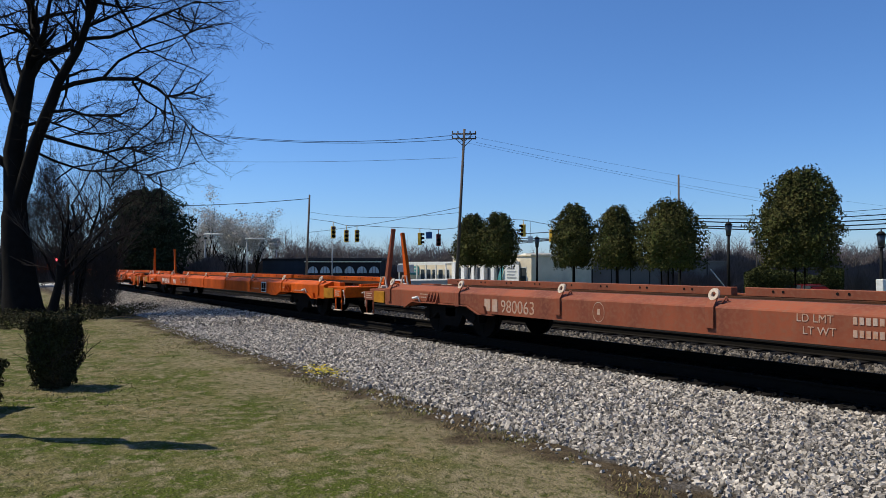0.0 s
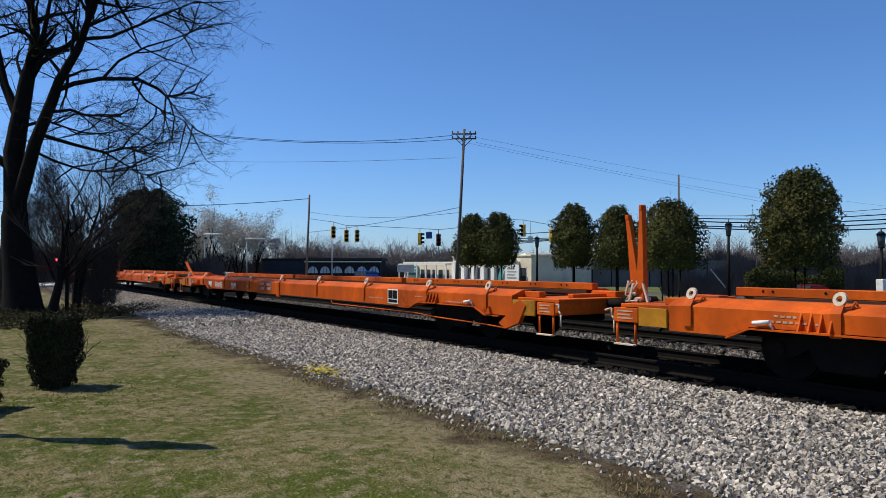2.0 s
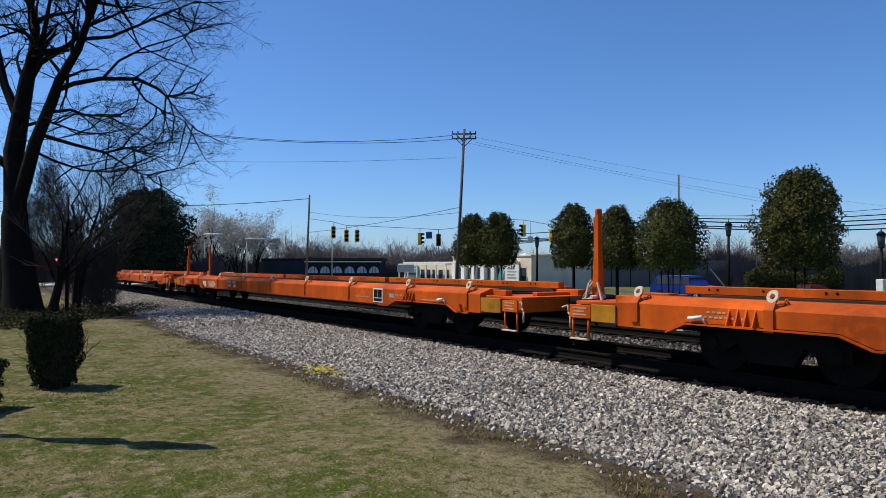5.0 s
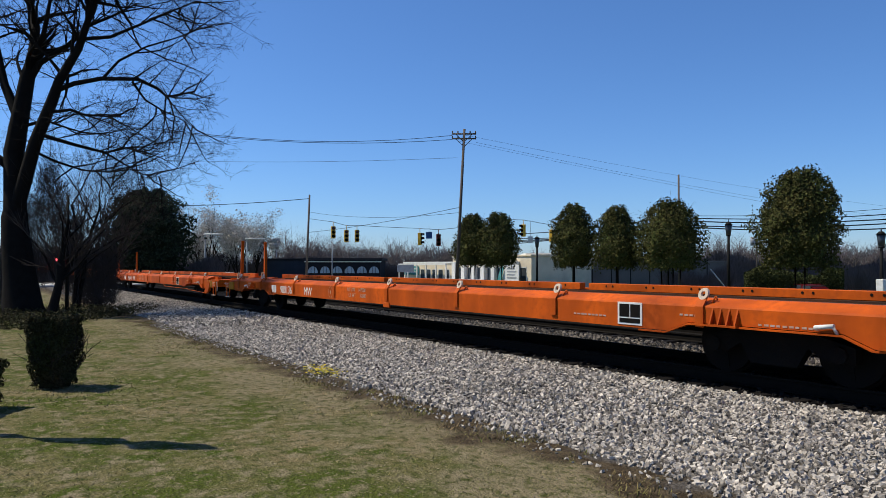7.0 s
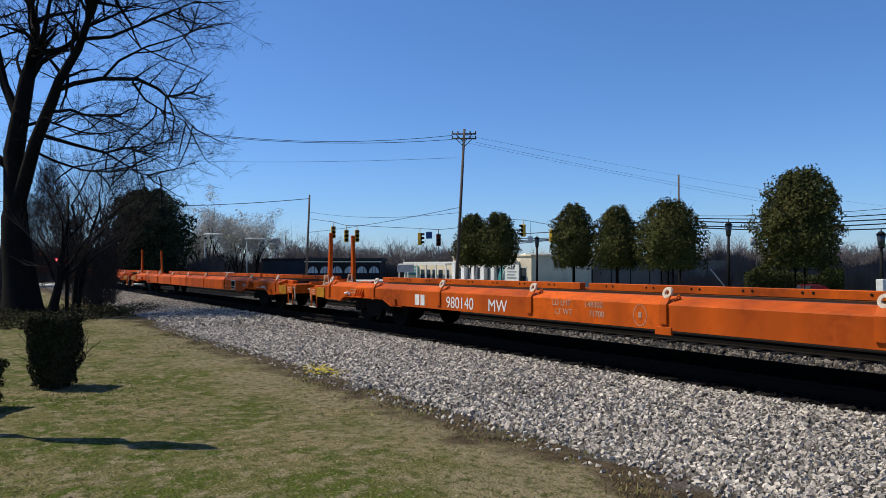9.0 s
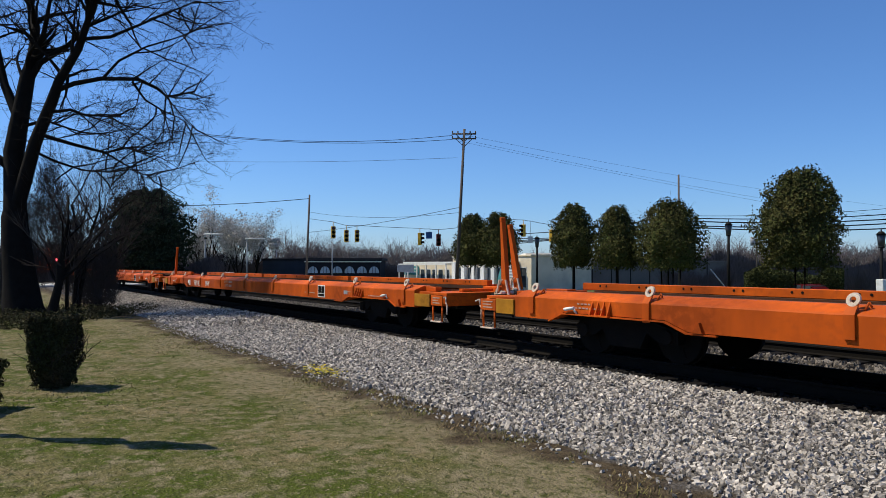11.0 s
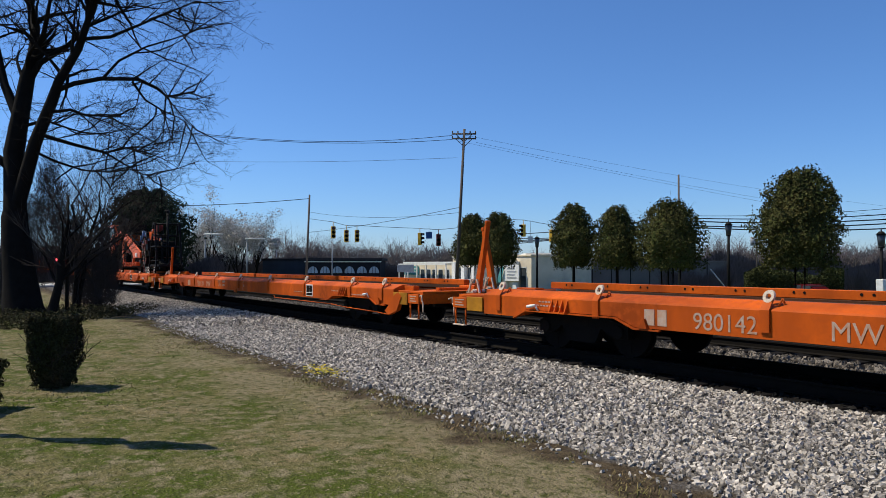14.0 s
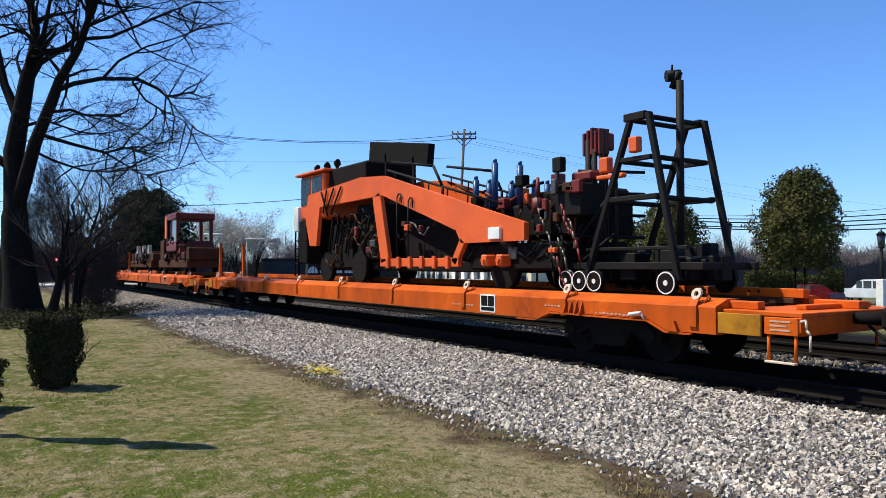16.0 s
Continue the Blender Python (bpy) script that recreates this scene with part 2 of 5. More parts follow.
# ---- tracks ----
def build_track(y, label, x0=-60, x1=14):
    tr = empty("railway_track", pose(0, y, 0), label, "track", kind="structure")
    for side in (-0.755, 0.755):
        b = B()
        for xa in range(-600, 100, 50):
            prof = [(-.07, 0), (.07, 0), (.07, .012), (.012, .03), (.012, .13), (.036, .14), (.036, .17), (-.036, .17), (-.036, .14), (-.012, .13), (-.012, .03), (-.07, .012)]
            va = [b.verts.new((xa, side + p, TIE_Z + 0.01 + q)) for p, q in prof]
            vb = [b.verts.new((xa + 49.99, side + p, TIE_Z + 0.01 + q)) for p, q in prof]
            for i in range(len(prof)):
                b.faces.new((va[i], vb[i], vb[(i + 1) % 12], va[(i + 1) % 12]))
        bmesh.ops.recalc_face_normals(b, faces=b.faces)
        part("rail", b, SHADED_STEEL, tr, "steel rail coloured near black for the train's shade")
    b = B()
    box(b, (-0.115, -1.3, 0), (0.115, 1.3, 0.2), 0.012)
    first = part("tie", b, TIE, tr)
    first.location = (x0, 0, TIE_Z - 0.2)
    k = x0 + 0.52
    rng = random.Random(5)
    while k < x1:
        o = first.copy()
        scene.collection.objects.link(o)
        o.location = (k, rng.uniform(-.04, .04), TIE_Z - 0.2 + rng.uniform(-.012, .01))
        o.rotation_euler = (0, 0, rng.uniform(-.015, .015))
        k += 0.52
    return tr


build_track(TRACK_Y, "main railway track with shade-darkened rails on wooden ties")
build_track(TRACK2_Y, "second railway track with shade-darkened rails on wooden ties")

# ---- grass ----
def grass_blades():
    rng = np.random.default_rng(8)
    n = 42000
    far = rng.uniform(0, 1, n) ** 1.6 * 22 + 4.6
    right = rng.uniform(-0.66, 0.42, n) * far
    c, s = math.cos(TURN), math.sin(TURN)
    x, y = -c * far + s * right, s * far + c * right
    keep = y < 4.75 + 0.25 * np.sin(x * 1.9) + 0.15 * np.sin(x * 5.3)
    x, y, far = x[keep], y[keep], far[keep]
    n = len(x)
    h = rng.uniform(0.008, 0.022, n) * (0.7 + 0.5 * np.sin(x * 1.3 + 1.7 * np.sin(y * 0.9)) ** 2)
    w = rng.uniform(0.004, 0.009, n) * np.clip(far / 7, 1, 2.5)
    a = rng.uniform(0, 6.28, n)
    lean = rng.normal(0, 0.03, (n, 2))
    dx, dy = np.cos(a) * w, np.sin(a) * w
    z = np.zeros(n)
    v = np.stack([np.stack([x - dx, y - dy, z - .01], -1), np.stack([x + dx, y + dy, z - .01], -1), np.stack([x + lean[:, 0], y + lean[:, 1], z + h], -1)], 1).reshape(-1, 3)
    f = np.arange(3 * n).reshape(-1, 3)
    m = material("grass_blade", (0.26, 0.205, 0.10), 0.8, 0, (0.095, 0.118, 0.018), 0.55, 3.5, 0, (0.22, 0.185, 0.09), per_island=0.35)
    tagged(mesh_object("grass", v.tolist(), f.tolist(), m), "short patchy lawn grass, half straw-coloured", "grass", kind="stuff")


grass_blades()


def edge_weeds():
    """Taller tufts where the lawn meets the stone."""
    rng = np.random.default_rng(18)
    n = 9000
    x = rng.uniform(-30, 2, n)
    y = 4.85 + 0.25 * np.sin(x * 1.9) + 0.15 * np.sin(x * 5.3) + rng.normal(0, .16, n)
    keep = np.sin(x * 2.7) + np.sin(x * 7.1 + 1) + rng.normal(0, .5, n) > -.2
    x, y = x[keep], y[keep]
    n = len(x)
    h, w, a = rng.uniform(.015, .055, n), rng.uniform(.005, .010, n), rng.uniform(0, 6.28, n)
    lean = rng.normal(0, .035, (n, 2))
    z = np.array([ground_z(p, q) for p, q in zip(x, y)])
    v = np.stack([np.stack([x - np.cos(a) * w, y - np.sin(a) * w, z - .01], -1), np.stack([x + np.cos(a) * w, y + np.sin(a) * w, z - .01], -1), np.stack([x + lean[:, 0], y + lean[:, 1], z + h], -1)], 1).reshape(-1, 3)
    m = material("weed_blade", (0.10, 0.12, 0.022), 0.8, 0, (0.20, 0.14, 0.065), 1.2, 14, 0, (0.26, 0.19, 0.10), per_island=0.4)
    tagged(mesh_object("edge_weeds", v.tolist(), np.arange(3 * n).reshape(-1, 3).tolist(), m), "dark weeds and dead grass along the ballast edge", "weeds", kind="stuff")
    # a patch of yellow wildflowers at the stone's edge
    rng = random.Random(5)
    c0 = spot(-2.08, 12.66, 0)
    v, f = [], []
    for i in range(260):
        p = c0 + Vector((rng.gauss(0, .32), rng.gauss(0, .14), 0))
        p.z = ground_z(p.x, p.y) + rng.uniform(.03, .1)
        k, r = len(v), rng.uniform(.012, .024)
        for j in range(5):
            t = 6.2832 * j / 5
            v.append((p.x + r * math.cos(t), p.y + r * math.sin(t), p.z + .3 * r * math.sin(t + i)))
        f.append(tuple(range(k, k + 5)))
    tagged(mesh_object("wildflowers", v, f, material("yellow_petal", (0.50, 0.38, 0.02), .7, 0, (0.3, 0.3, 0.03), 3, 20, 0)), "patch of yellow wildflowers at the ballast edge", "flowers", kind="stuff")


edge_weeds()

# ---- flat cars ----
FADEDWHITE = material("worn_white_stencil", (0.46, 0.34, 0.26), 0.7, 0, (0.42, 0.20, 0.10), 9, 70, 0.0)
# dark grimy colour; on the deck it stands in for shade in the trough
SHADE_GRIME = material("shaded_grimy_deck", (0.05, 0.028, 0.018), .85, 0, (0.09, 0.035, 0.015), 1.2, 30, .2)
PITCH, LENGTH = 28.21, 26.8
ZT, ZS, ZB, ZC = 1.05, 0.955, 0.555, 0.70
W = 1.36
WHEEL_R = 0.419
HALF = LENGTH / 2


def girder(bm, s, L):
    """Side sill on side s: deep in the middle, cut up over the trucks, sloped shoulder on its outer top."""
    h = L / 2
    bot = [(-h + 1.07, ZB), (-h + 2.05, ZB), (-h + 2.4, ZC), (-h + 4.6, ZC), (-h + 5.0, ZB), (h - 5.0, ZB), (h - 4.6, ZC), (h - 2.4, ZC), (h - 2.05, ZB), (h - 1.2, ZB)]
    rows = []
    for x, z in bot:
        rows.append([bm.verts.new((x, s * y, zz)) for y, zz in ((W - .08, z), (W, z + .012), (W, ZS - .02), (W - .012, ZS), (W - .26, ZT), (W - .46, ZT), (W - .46, z + .05))])
    for a, b in zip(rows, rows[1:]):
        for i in range(7):
            bm.faces.new((a[i], b[i], b[(i + 1) % 7], a[(i + 1) % 7]))
    bm.faces.new(rows[0]), bm.faces.new(rows[-1][::-1])
    bmesh.ops.recalc_face_normals(bm, faces=bm.faces)


def lip(bm, s, a, b, z0, z1):
    """A thin flange along the sill's lower edge."""
    d = (Vector((b, 0, z1)) - Vector((a, 0, z0)))
    m = Matrix.Translation((a, s * (W + .012), z0)) @ Matrix.Rotation(-math.atan2(d.z, d.x), 4, "Y")
    box(bm, (0, -.03, -.022), (d.length, .03, .0), 0, 0, m)


def wheelset(parent, x):
    b = B()
    for s in (-1, 1):
        rod(b, (0, s * .70, 0), (0, s * .80, 0), WHEEL_R, seg=24)
        rod(b, (0, s * .665, 0), (0, s * .70, 0), WHEEL_R + .026, seg=24)
        rod(b, (0, s * .80, 0), (0, s * .83, 0), .13, seg=12)
        for k in range(4):
            box(b, (-.02, s * .80 - .012, .16), (.02, s * .80 + .012, .34), 0, 0, Matrix.Rotation(k * math.pi / 2, 4, "Y"))
    rod(b, (0, -.98, 0), (0, .98, 0), .075)
    w = part("wheelset", b, BLACK, parent, "dark steel wheels on an axle")
    w.location = (x, 0, WHEEL_R)
    return w


def truck(parent, x):
    b = B()
    for s in (-1, 1):
        prism(b, [(-1.08, .32), (-1.08, .52), (-.5, .66), (.5, .66), (1.08, .52), (1.08, .32), (.7, .33), (.48, .46), (.33, .2), (-.33, .2), (-.48, .46), (-.7, .33)], s * .98 - .07, s * .98 + .07)
        for k in (-.89, .89):
            rod(b, (k, s * .88, WHEEL_R), (k, s * 1.1, WHEEL_R), .11)
        for k in (-.17, 0, .17):
            rod(b, (k, s * .98, .24), (k, s * .98, .56), .065)
    box(b, (-.22, -1.05, .38), (.22, 1.05, .62), .03)
    rod(b, (0, 0, .6), (0, 0, .78), .3, seg=16)
    t = part("truck", b, BLACK, parent, "dark cast-steel truck frame")
    t.location = (x, 0, 0)
    wheelset(t, -.89), wheelset(t, .89)
    return t


def tie_down_mesh(bm):
    """Strap up the sill's face and a lashing eye that stands over its shoulder."""
    pts = [(-W - .03, ZB + .1), (-W - .03, ZS - .01), (-W + .06, ZT + .02)]
    for (y0, z0), (y1, z1) in zip(pts, pts[1:]):
        vs = []
        for yy in (0, .026):
            for x in (-.066, .066):
                vs += [bm.verts.new((x, y0 + yy, z0)), bm.verts.new((x, y1 + yy, z1))]
        a, b, c, d, e, f, g, h = vs
        for q in ((a, c, d, b), (e, f, h, g), (a, b, f, e), (c, g, h, d), (a, e, g, c), (b, d, h, f)):
            bm.faces.new(q)


def eye_ring(bm):
    n = 14
    cz, cy = ZT + .07, -W + .085
    loops = []
    for yy in (-.02, .02):
        for r in (.082, .038):
            loops.append([bm.verts.new((r * math.cos(6.2832 * i / n), cy + yy + r * .35 * math.sin(6.2832 * i / n), cz + r * math.sin(6.2832 * i / n))) for i in range(n)])
    o0, i0, o1, i1 = loops
    for i in range(n):
        j = (i + 1) % n
        for p, q in ((o0, i0), (i0, i1), (i1, o1), (o1, o0)):
            bm.faces.new((p[i], q[i], q[j], p[j]))
    bmesh.ops.recalc_face_normals(bm, faces=bm.faces)


def letters(text, size, mat, parent, x, z, name="lettering", y=-W - .004):
    cu = bpy.data.curves.new("type", "FONT")
    cu.body, cu.size, cu.extrude, cu.offset = text, size, 0.0015, 0.0
    ob = bpy.data.objects.new("type", cu)
    scene.collection.objects.link(ob)
    me = bpy.data.meshes.new_from_object(ob)
    bpy.data.objects.remove(ob)
    me.materials.clear()
    me.materials.append(mat)
    o = new(name, me)
    o.parent = parent
    o.matrix_basis = Matrix.Translation((x, y, z)) @ Matrix.Rotation(math.pi / 2, 4, "X")
    o["label"] = "white painted lettering"
    return o


def bars(rows, mat, parent, name="stencil", label="white stencilled line"):
    for x0, x1, z0, z1 in rows:
        b = B()
        box(b, (x0, -W - .006, z0), (x1, -W - .001, z1))
        part(name, b, mat, parent, label)


def flatcar(paint, label):
    car = empty("flatcar", pose(0, TRACK_Y, RAIL_Z), label, "flatcar", "flatcars of the train")
    h = HALF
    for s in (-1, 1):
        b = B()
        girder(b, s, LENGTH)
        for a, c, z0, z1 in ((-h + 2.05, -h + 2.4, ZB, ZC), (-h + 2.4, -h + 4.6, ZC, ZC), (-h + 4.6, -h + 5.0, ZC, ZB), (-h + 5.0, -h + 5.5, ZB, ZB),
                             (h - 5.5, h - 5.0, ZB, ZB), (h - 5.0, h - 4.6, ZB, ZC), (h - 4.6, h - 2.4, ZC, ZC), (h - 2.4, h - 2.05, ZC, ZB), (h - 2.05, h - 1.6, ZB, ZB)):
            lip(b, s, a, c, z0, z1)
        # stiffeners under the shoulder
        for x in (-h + 5.2, h - 1.9):
            prism(b, [(x - .09, ZB + .01), (x + .09, ZB + .01), (x + .03, ZB + .16)], s * (W - .01), s * (W + .06))
        part("side_sill", b, paint, car)
        # ribbed bracket
        for x in (-h + 3.1, h - 4.2):
            b = B()
            for i in range(4):
                xx = x + i * .13
                va = [b.verts.new((xx + dx, s * (W + dy), z)) for dx in (0, .022) for dy, z in ((0, ZS - .02), (.0, ZC + .01), (.09, ZC + .01))]
                for q in ((0, 1, 2), (5, 4, 3), (0, 3, 4, 1), (1, 4, 5, 2), (2, 5, 3, 0)):
                    b.faces.new([va[k] for k in q])
            box(b, (x - .02, min(s * W, s * (W + .1)), ZC - .015), (x + .43, max(s * W, s * (W + .1)), ZC + .01))
            bmesh.ops.recalc_face_normals(b, faces=b.faces)
            part("bracket", b, paint, car)
        # running curbs, in lengths with bolt holes
        y0, y1 = (W - .68, W - .52)
        cuts = [-h + .75, -h + 9.6, -h + 18.1, h - 1.15] if s > 0 else []
        for a, c in zip(cuts, cuts[1:]):
            b = B()
            box(b, (a, y0, ZT - .03), (c - (.25 if c < h - 2 else 0), y1, ZT + .11), .008)
            part("curb", b, paint, car)
            b = B()
            x = a + .5
            while x < c - .6:
                for d in (0, .17):
                    rod(b, (x + d, y0 - .006, ZT + .055), (x + d, y0 + .01, ZT + .055), .022, seg=8)
                x += 1.02
            tagged(part("bolt_hole", b, BLACK, car, "dark bolt holes in pairs"), kind="stuff")
    b = B()
    box(b, (-h + 1.2, -W + .46, ZT - .4), (h - 1.2, W - .46, ZT - .33))
    for i in range(11):
        x = -h + 1.6 + i * 2.35
        box(b, (x, -W + .46, ZT - .33), (x + .12, W - .46, ZT - .12))
    part("deck", b, SHADE_GRIME, car, "deck between the sills, coloured dark for the trough's shade")
    b = B()
    box(b, (-h + 1.1, -W + .5, ZT - .12), (h - 1.3, -W + .68, ZT - .004), .006)
    part("running_rail", b, SHADE_GRIME, car)
    b = B()
    box(b, (-h + 1.1, W - .7, ZT - .12), (h - 1.3, W - .5, ZT - .034), .006)
    part("running_rail", b, SHADE_GRIME, car)
    b = B()
    box(b, (-h + .4, -.28, ZC - .22), (h - .4, .28, ZC + .1), .02)
    for x in (-3.4, 2.2):
        rod(b, (x, -.6, .72), (x + 1.1, -.6, .72), .16, seg=12)
    box(b, (-1.2, -.6, .58), (-.5, .6, .8), .03)
    part("centre_sill", b, BLACK, car, "dark centre sill with brake gear")
    b = B()
    rod(b, (-h + 6, -W + .25, .62), (h - 6, -W + .25, .62), .018, seg=6)
    part("brake_pipe", b, SHADED_STEEL, car)
    for s in (-1, 1):
        e = s * h

        def span(a, c):
            return (min(e - s * a, e - s * c), max(e - s * a, e - s * c))
        b = B()
        x0, x1 = span(0.02, 1.2)
        box(b, (x0, -W + .12, ZT - .19), (x1, W - .12, ZT - .13), .008)
        x0, x1 = span(0.02, .14)
        box(b, (x0, -W + .1, ZT - .42), (x1, W - .1, ZT - .19), .01)
        x0, x1 = span(.1, .75)
        box(b, (x0, .25, ZT - .13), (x1, .5, ZT - .02), .01)
        x0, x1 = span(.35, .5)
        box(b, (x0, -.6, ZT - .13), (x1, W - .3, ZT - .06), .01)
        x0, x1 = span(.75, 1.3)
        box(b, (x0, -W + .3, ZT - .13), (x1, -W + .46, ZT - .02), .01)
        part("end_platform", b, paint, car)
        b = B()
        rod(b, (e - s * .1, 0, .82), (e + s * .4, 0, .82), .085)
        box(b, (min(e + s * .36, e + s * .7), -.15, .68), (max(e + s * .36, e + s * .7), .15, .98), .05)
        rod(b, (e, .3, .7), (e + s * .45, .22, .38), .025, seg=6)
        part("coupler", b, BLACK, car, "dark coupler and air hose")
        for y in (-1, 1):
            outer, inner = ((0.0, .5), (.52, 1.06)) if s < 0 else ((0.0, .46), (.5, 1.15))
            x0, x1 = span(*outer)
            b = B()
            box(b, (x0, y * W - .018, .64), (x1, y * W + .018, .86), .006)
            pl = part("end_plate", b, paint, car)
            if y < 0:
                for i in range(3):
                    b = B()
                    z = .81 - i * .055
                    box(b, (x0 + .08, -W - .023, z - .012), (x1 - (.1 + .05 * (i % 2)), -W - .02, z + .012))
                    part("stencil", b, FADEDWHITE, pl, "small white stencilled line")
            x0, x1 = span(*inner)
            b = B()
            box(b, (x0, y * W - .03, .6), (x1, y * W + .005, .88), .006)
            part("marker_panel", b, YELLOW, car, "faded yellow panel")
            b = B()
            x0, x1 = span(.05, .42)
            for x in (x0, x1):
                rod(b, (x, y * (W - .02), .64), (x, y * (W - .02), .30), .022, seg=6)
                part("step_side", b, paint, car)
                b = B()
            box(b, (x0 - .02, y * W - .05, .28), (x1 + .02, y * W + .03, .305), .004)
            part("step", b, EYEPAINT, car, "worn white step rung")
        b = B()
        y = -W + .02
        xx = e + s * .08
        for p, q in (((xx - .14, y, .8), (xx, y, .84)), ((xx, y, .84), (xx + .01, y, .72)), ((xx + .01, y, .72), (xx + .06, y, .66)), ((xx + .06, y, .66), (xx + .05, y, .46))):
            rod(b, p, q, .016, seg=6)
        part("cut_lever", b, EYEPAINT, car, "white bent uncoupling lever")
        b = B()
        x0 = e - s * 2.6
        rod(b, (x0 - .12, -W - .05, ZC + .07), (x0 + .12, -W - .05, ZC + .1), .028, seg=6)
        rod(b, (x0 + .1, -W - .05, ZC + .1), (x0 + .14, -W - .01, ZC), .018, seg=6)
        part("roping_hook", b, WHITE, car, "white roping hook")
        truck(car, s * (h - 3.5))
    for x in (1.57, 4.25, 7.3, 10.35, 13.4, 16.45, 19.5, 22.55, 25.23):
        if "strap" not in SHARED:
            b = B()
            tie_down_mesh(b)
            o = part("tie_down", b, paint, car)
            SHARED["strap"] = o.data
            b = B()
            eye_ring(b)
            r = part("lashing_eye", b, EYEPAINT, o, "pale lashing eye")
            SHARED["eye"] = r.data
            b = B()
            rod(b, (.12, -W + .1, ZT - .05), (.14, -W + .16, ZT + .04), .014, seg=6)
            rod(b, (.14, -W + .16, ZT + .04), (.17, -W + .16, ZT - .02), .014, seg=6)
            k = part("hook", b, paint, o)
            SHARED["hook"] = k.data
        else:
            o = new("tie_down", SHARED["strap"])
            o.parent = car
            r = new("lashing_eye", SHARED["eye"])
            r["label"] = "pale lashing eye"
            r.parent = o
            k = new("hook", SHARED["hook"])
            k.parent = o
        o.location = (x - h, 0, 0)
    SHARED.clear()
    return car


SHARED = {}
EYEPAINT = material("pale_eye_paint", (0.50, 0.36, 0.24), 0.6, 0, (0.58, 0.52, 0.44), 6, 60, 0.05)


def bridge_plate(car, near, lean, paint):
    """Bridge plate hinged at a car's end and stood up: a bent, tapered beam."""
    b = B()
    w = .11 if near else .15
    outline = [(-w * .7, 0), (-w * .55, .5), (-w * .35, 1.0), (-w * .3, 1.5), (w * .25, 1.52), (w * .45, 1.0), (w * .62, .5), (w * .7, 0)]
    prism(b, outline, -.05, .05)
    box(b, (-w * .36, -.06, 1.46), (w * .3, .06, 1.56), .015)
    p = part("bridge_plate", b, paint, car, "upright hinged bridge plate" if abs(lean) < 40 else "lowered bridge plate spanning the gap")
    s = -1 if near else 1
    p.matrix_basis = pose(s * (HALF - .02), -.75 if near else .75, ZT - .1, 0, lean, 0)
    b = B()
    for dx in (-.1, .1):
        prism(b, [(dx * 2 - .02, 0), (dx * 2 + .02, 0), (dx + .02, .3), (dx - .02, .3)], -.12, -.09)
    rod(b, (0, -.16, .04), (0, .16, .04), .035)
    rod(b, (-.28, -.1, .0), (-.02, -.1, .3), .016, seg=6)
    rod(b, (-.28, -.1, .0), (.05, -.1, .02), .016, seg=6)
    k = part("hinge", b, EYEPAINT, car)
    k.location = (s * (HALF - .04), -.75 if near else .75, ZT - .12)


def poster(car, x):
    b = B()
    box(b, (x, -W - .008, .60), (x + .5, -W - .001, .95), .002)
    p = part("stencil_board", b, WHITE, car, "white-framed dark stencil board")
    b = B()
    for x0, x1, z0, z1 in ((x + .04, x + .245, .72, .92), (x + .265, x + .46, .72, .92), (x + .04, x + .46, .63, .70)):
        box(b, (x0, -W - .012, z0), (x1, -W - .0085, z1))
    part("panel", b, BLACK, p)


ROAD_NUMBERS = ("980063", "980146", "980098", "", "980094", "980136", "980140", "", "980148", "980142", "980139", "", "", "", "")
# places along the sill: mark, number, MW, load limit, its figures, ring
LAYOUT = {0: (5.2, 5.72, 0, 11.72, 12.42, 8.33), 1: (4.92, 5.45, 7.28, 8.6, 9.25, 10.7), 2: (5.0, 5.9, 8.1, 11.4, 12.1, 10.1), 4: (5.17, 5.96, 0, 8.64, 9.25, 0),
          5: (5.2, 6.0, 8.0, 11.05, 11.7, 9.95), 6: (6.1, 7.4, 8.9, 10.8, 11.6, 12.8), 8: (5.13, 6.15, 8.06, 10.8, 11.4, 0), 9: (5.2, 6.08, 8.05, 10.3, 11.2, 0), 10: (6.1, 7.75, 9.2, 10.9, 11.5, 14.2)}
LIMITS = {1: ("145400", "6700"), 2: ("144000", "72600"), 4: ("147200", "72800"), 5: ("147200", "72800"), 6: ("148300", "71700")}
NEAR_LEAN = (14, 1, -62, 2, 13, 7, 4, -4, 15, 14, 13, 5, 3, 2, 2)
FAR_LEAN = (None, -12, -8, None, -2, -3, -1, -1, -12, None, -14, None, -2, -2, -2)
CARS = []
# along each sill: first tie-down, second, spacing of the middle ones, last
TIE_DOWNS = {0: (1.3, 4.25, 3.11, 25.2), 1: (1.42, 3.55, 3.11, 25.2), 2: (1.4, 4.15, 3.06, 24.75), 3: (1.45, 3.7, 3.06, 24.95), 4: (1.62, 4.25, 3.06, 25.1),
             5: (1.64, 4.1, 3.05, 25.3), 6: (1.36, 4.05, 3.07, 24.85), 8: (1.6, 4.2, 3.03, 25.1), 9: (1.57, 4.18, 3.03, 25.0), 10: (1.36, 4.02, 3.2, 25.0)}
BOARDS = {0: 20.5, 1: 20.27, 2: 20.75, 3: 20.85, 4: 21.0, 5: 20.85, 6: 20.07, 7: 20.4, 8: 20.1, 9: 20.33, 10: 20.2, 11: 20.1}


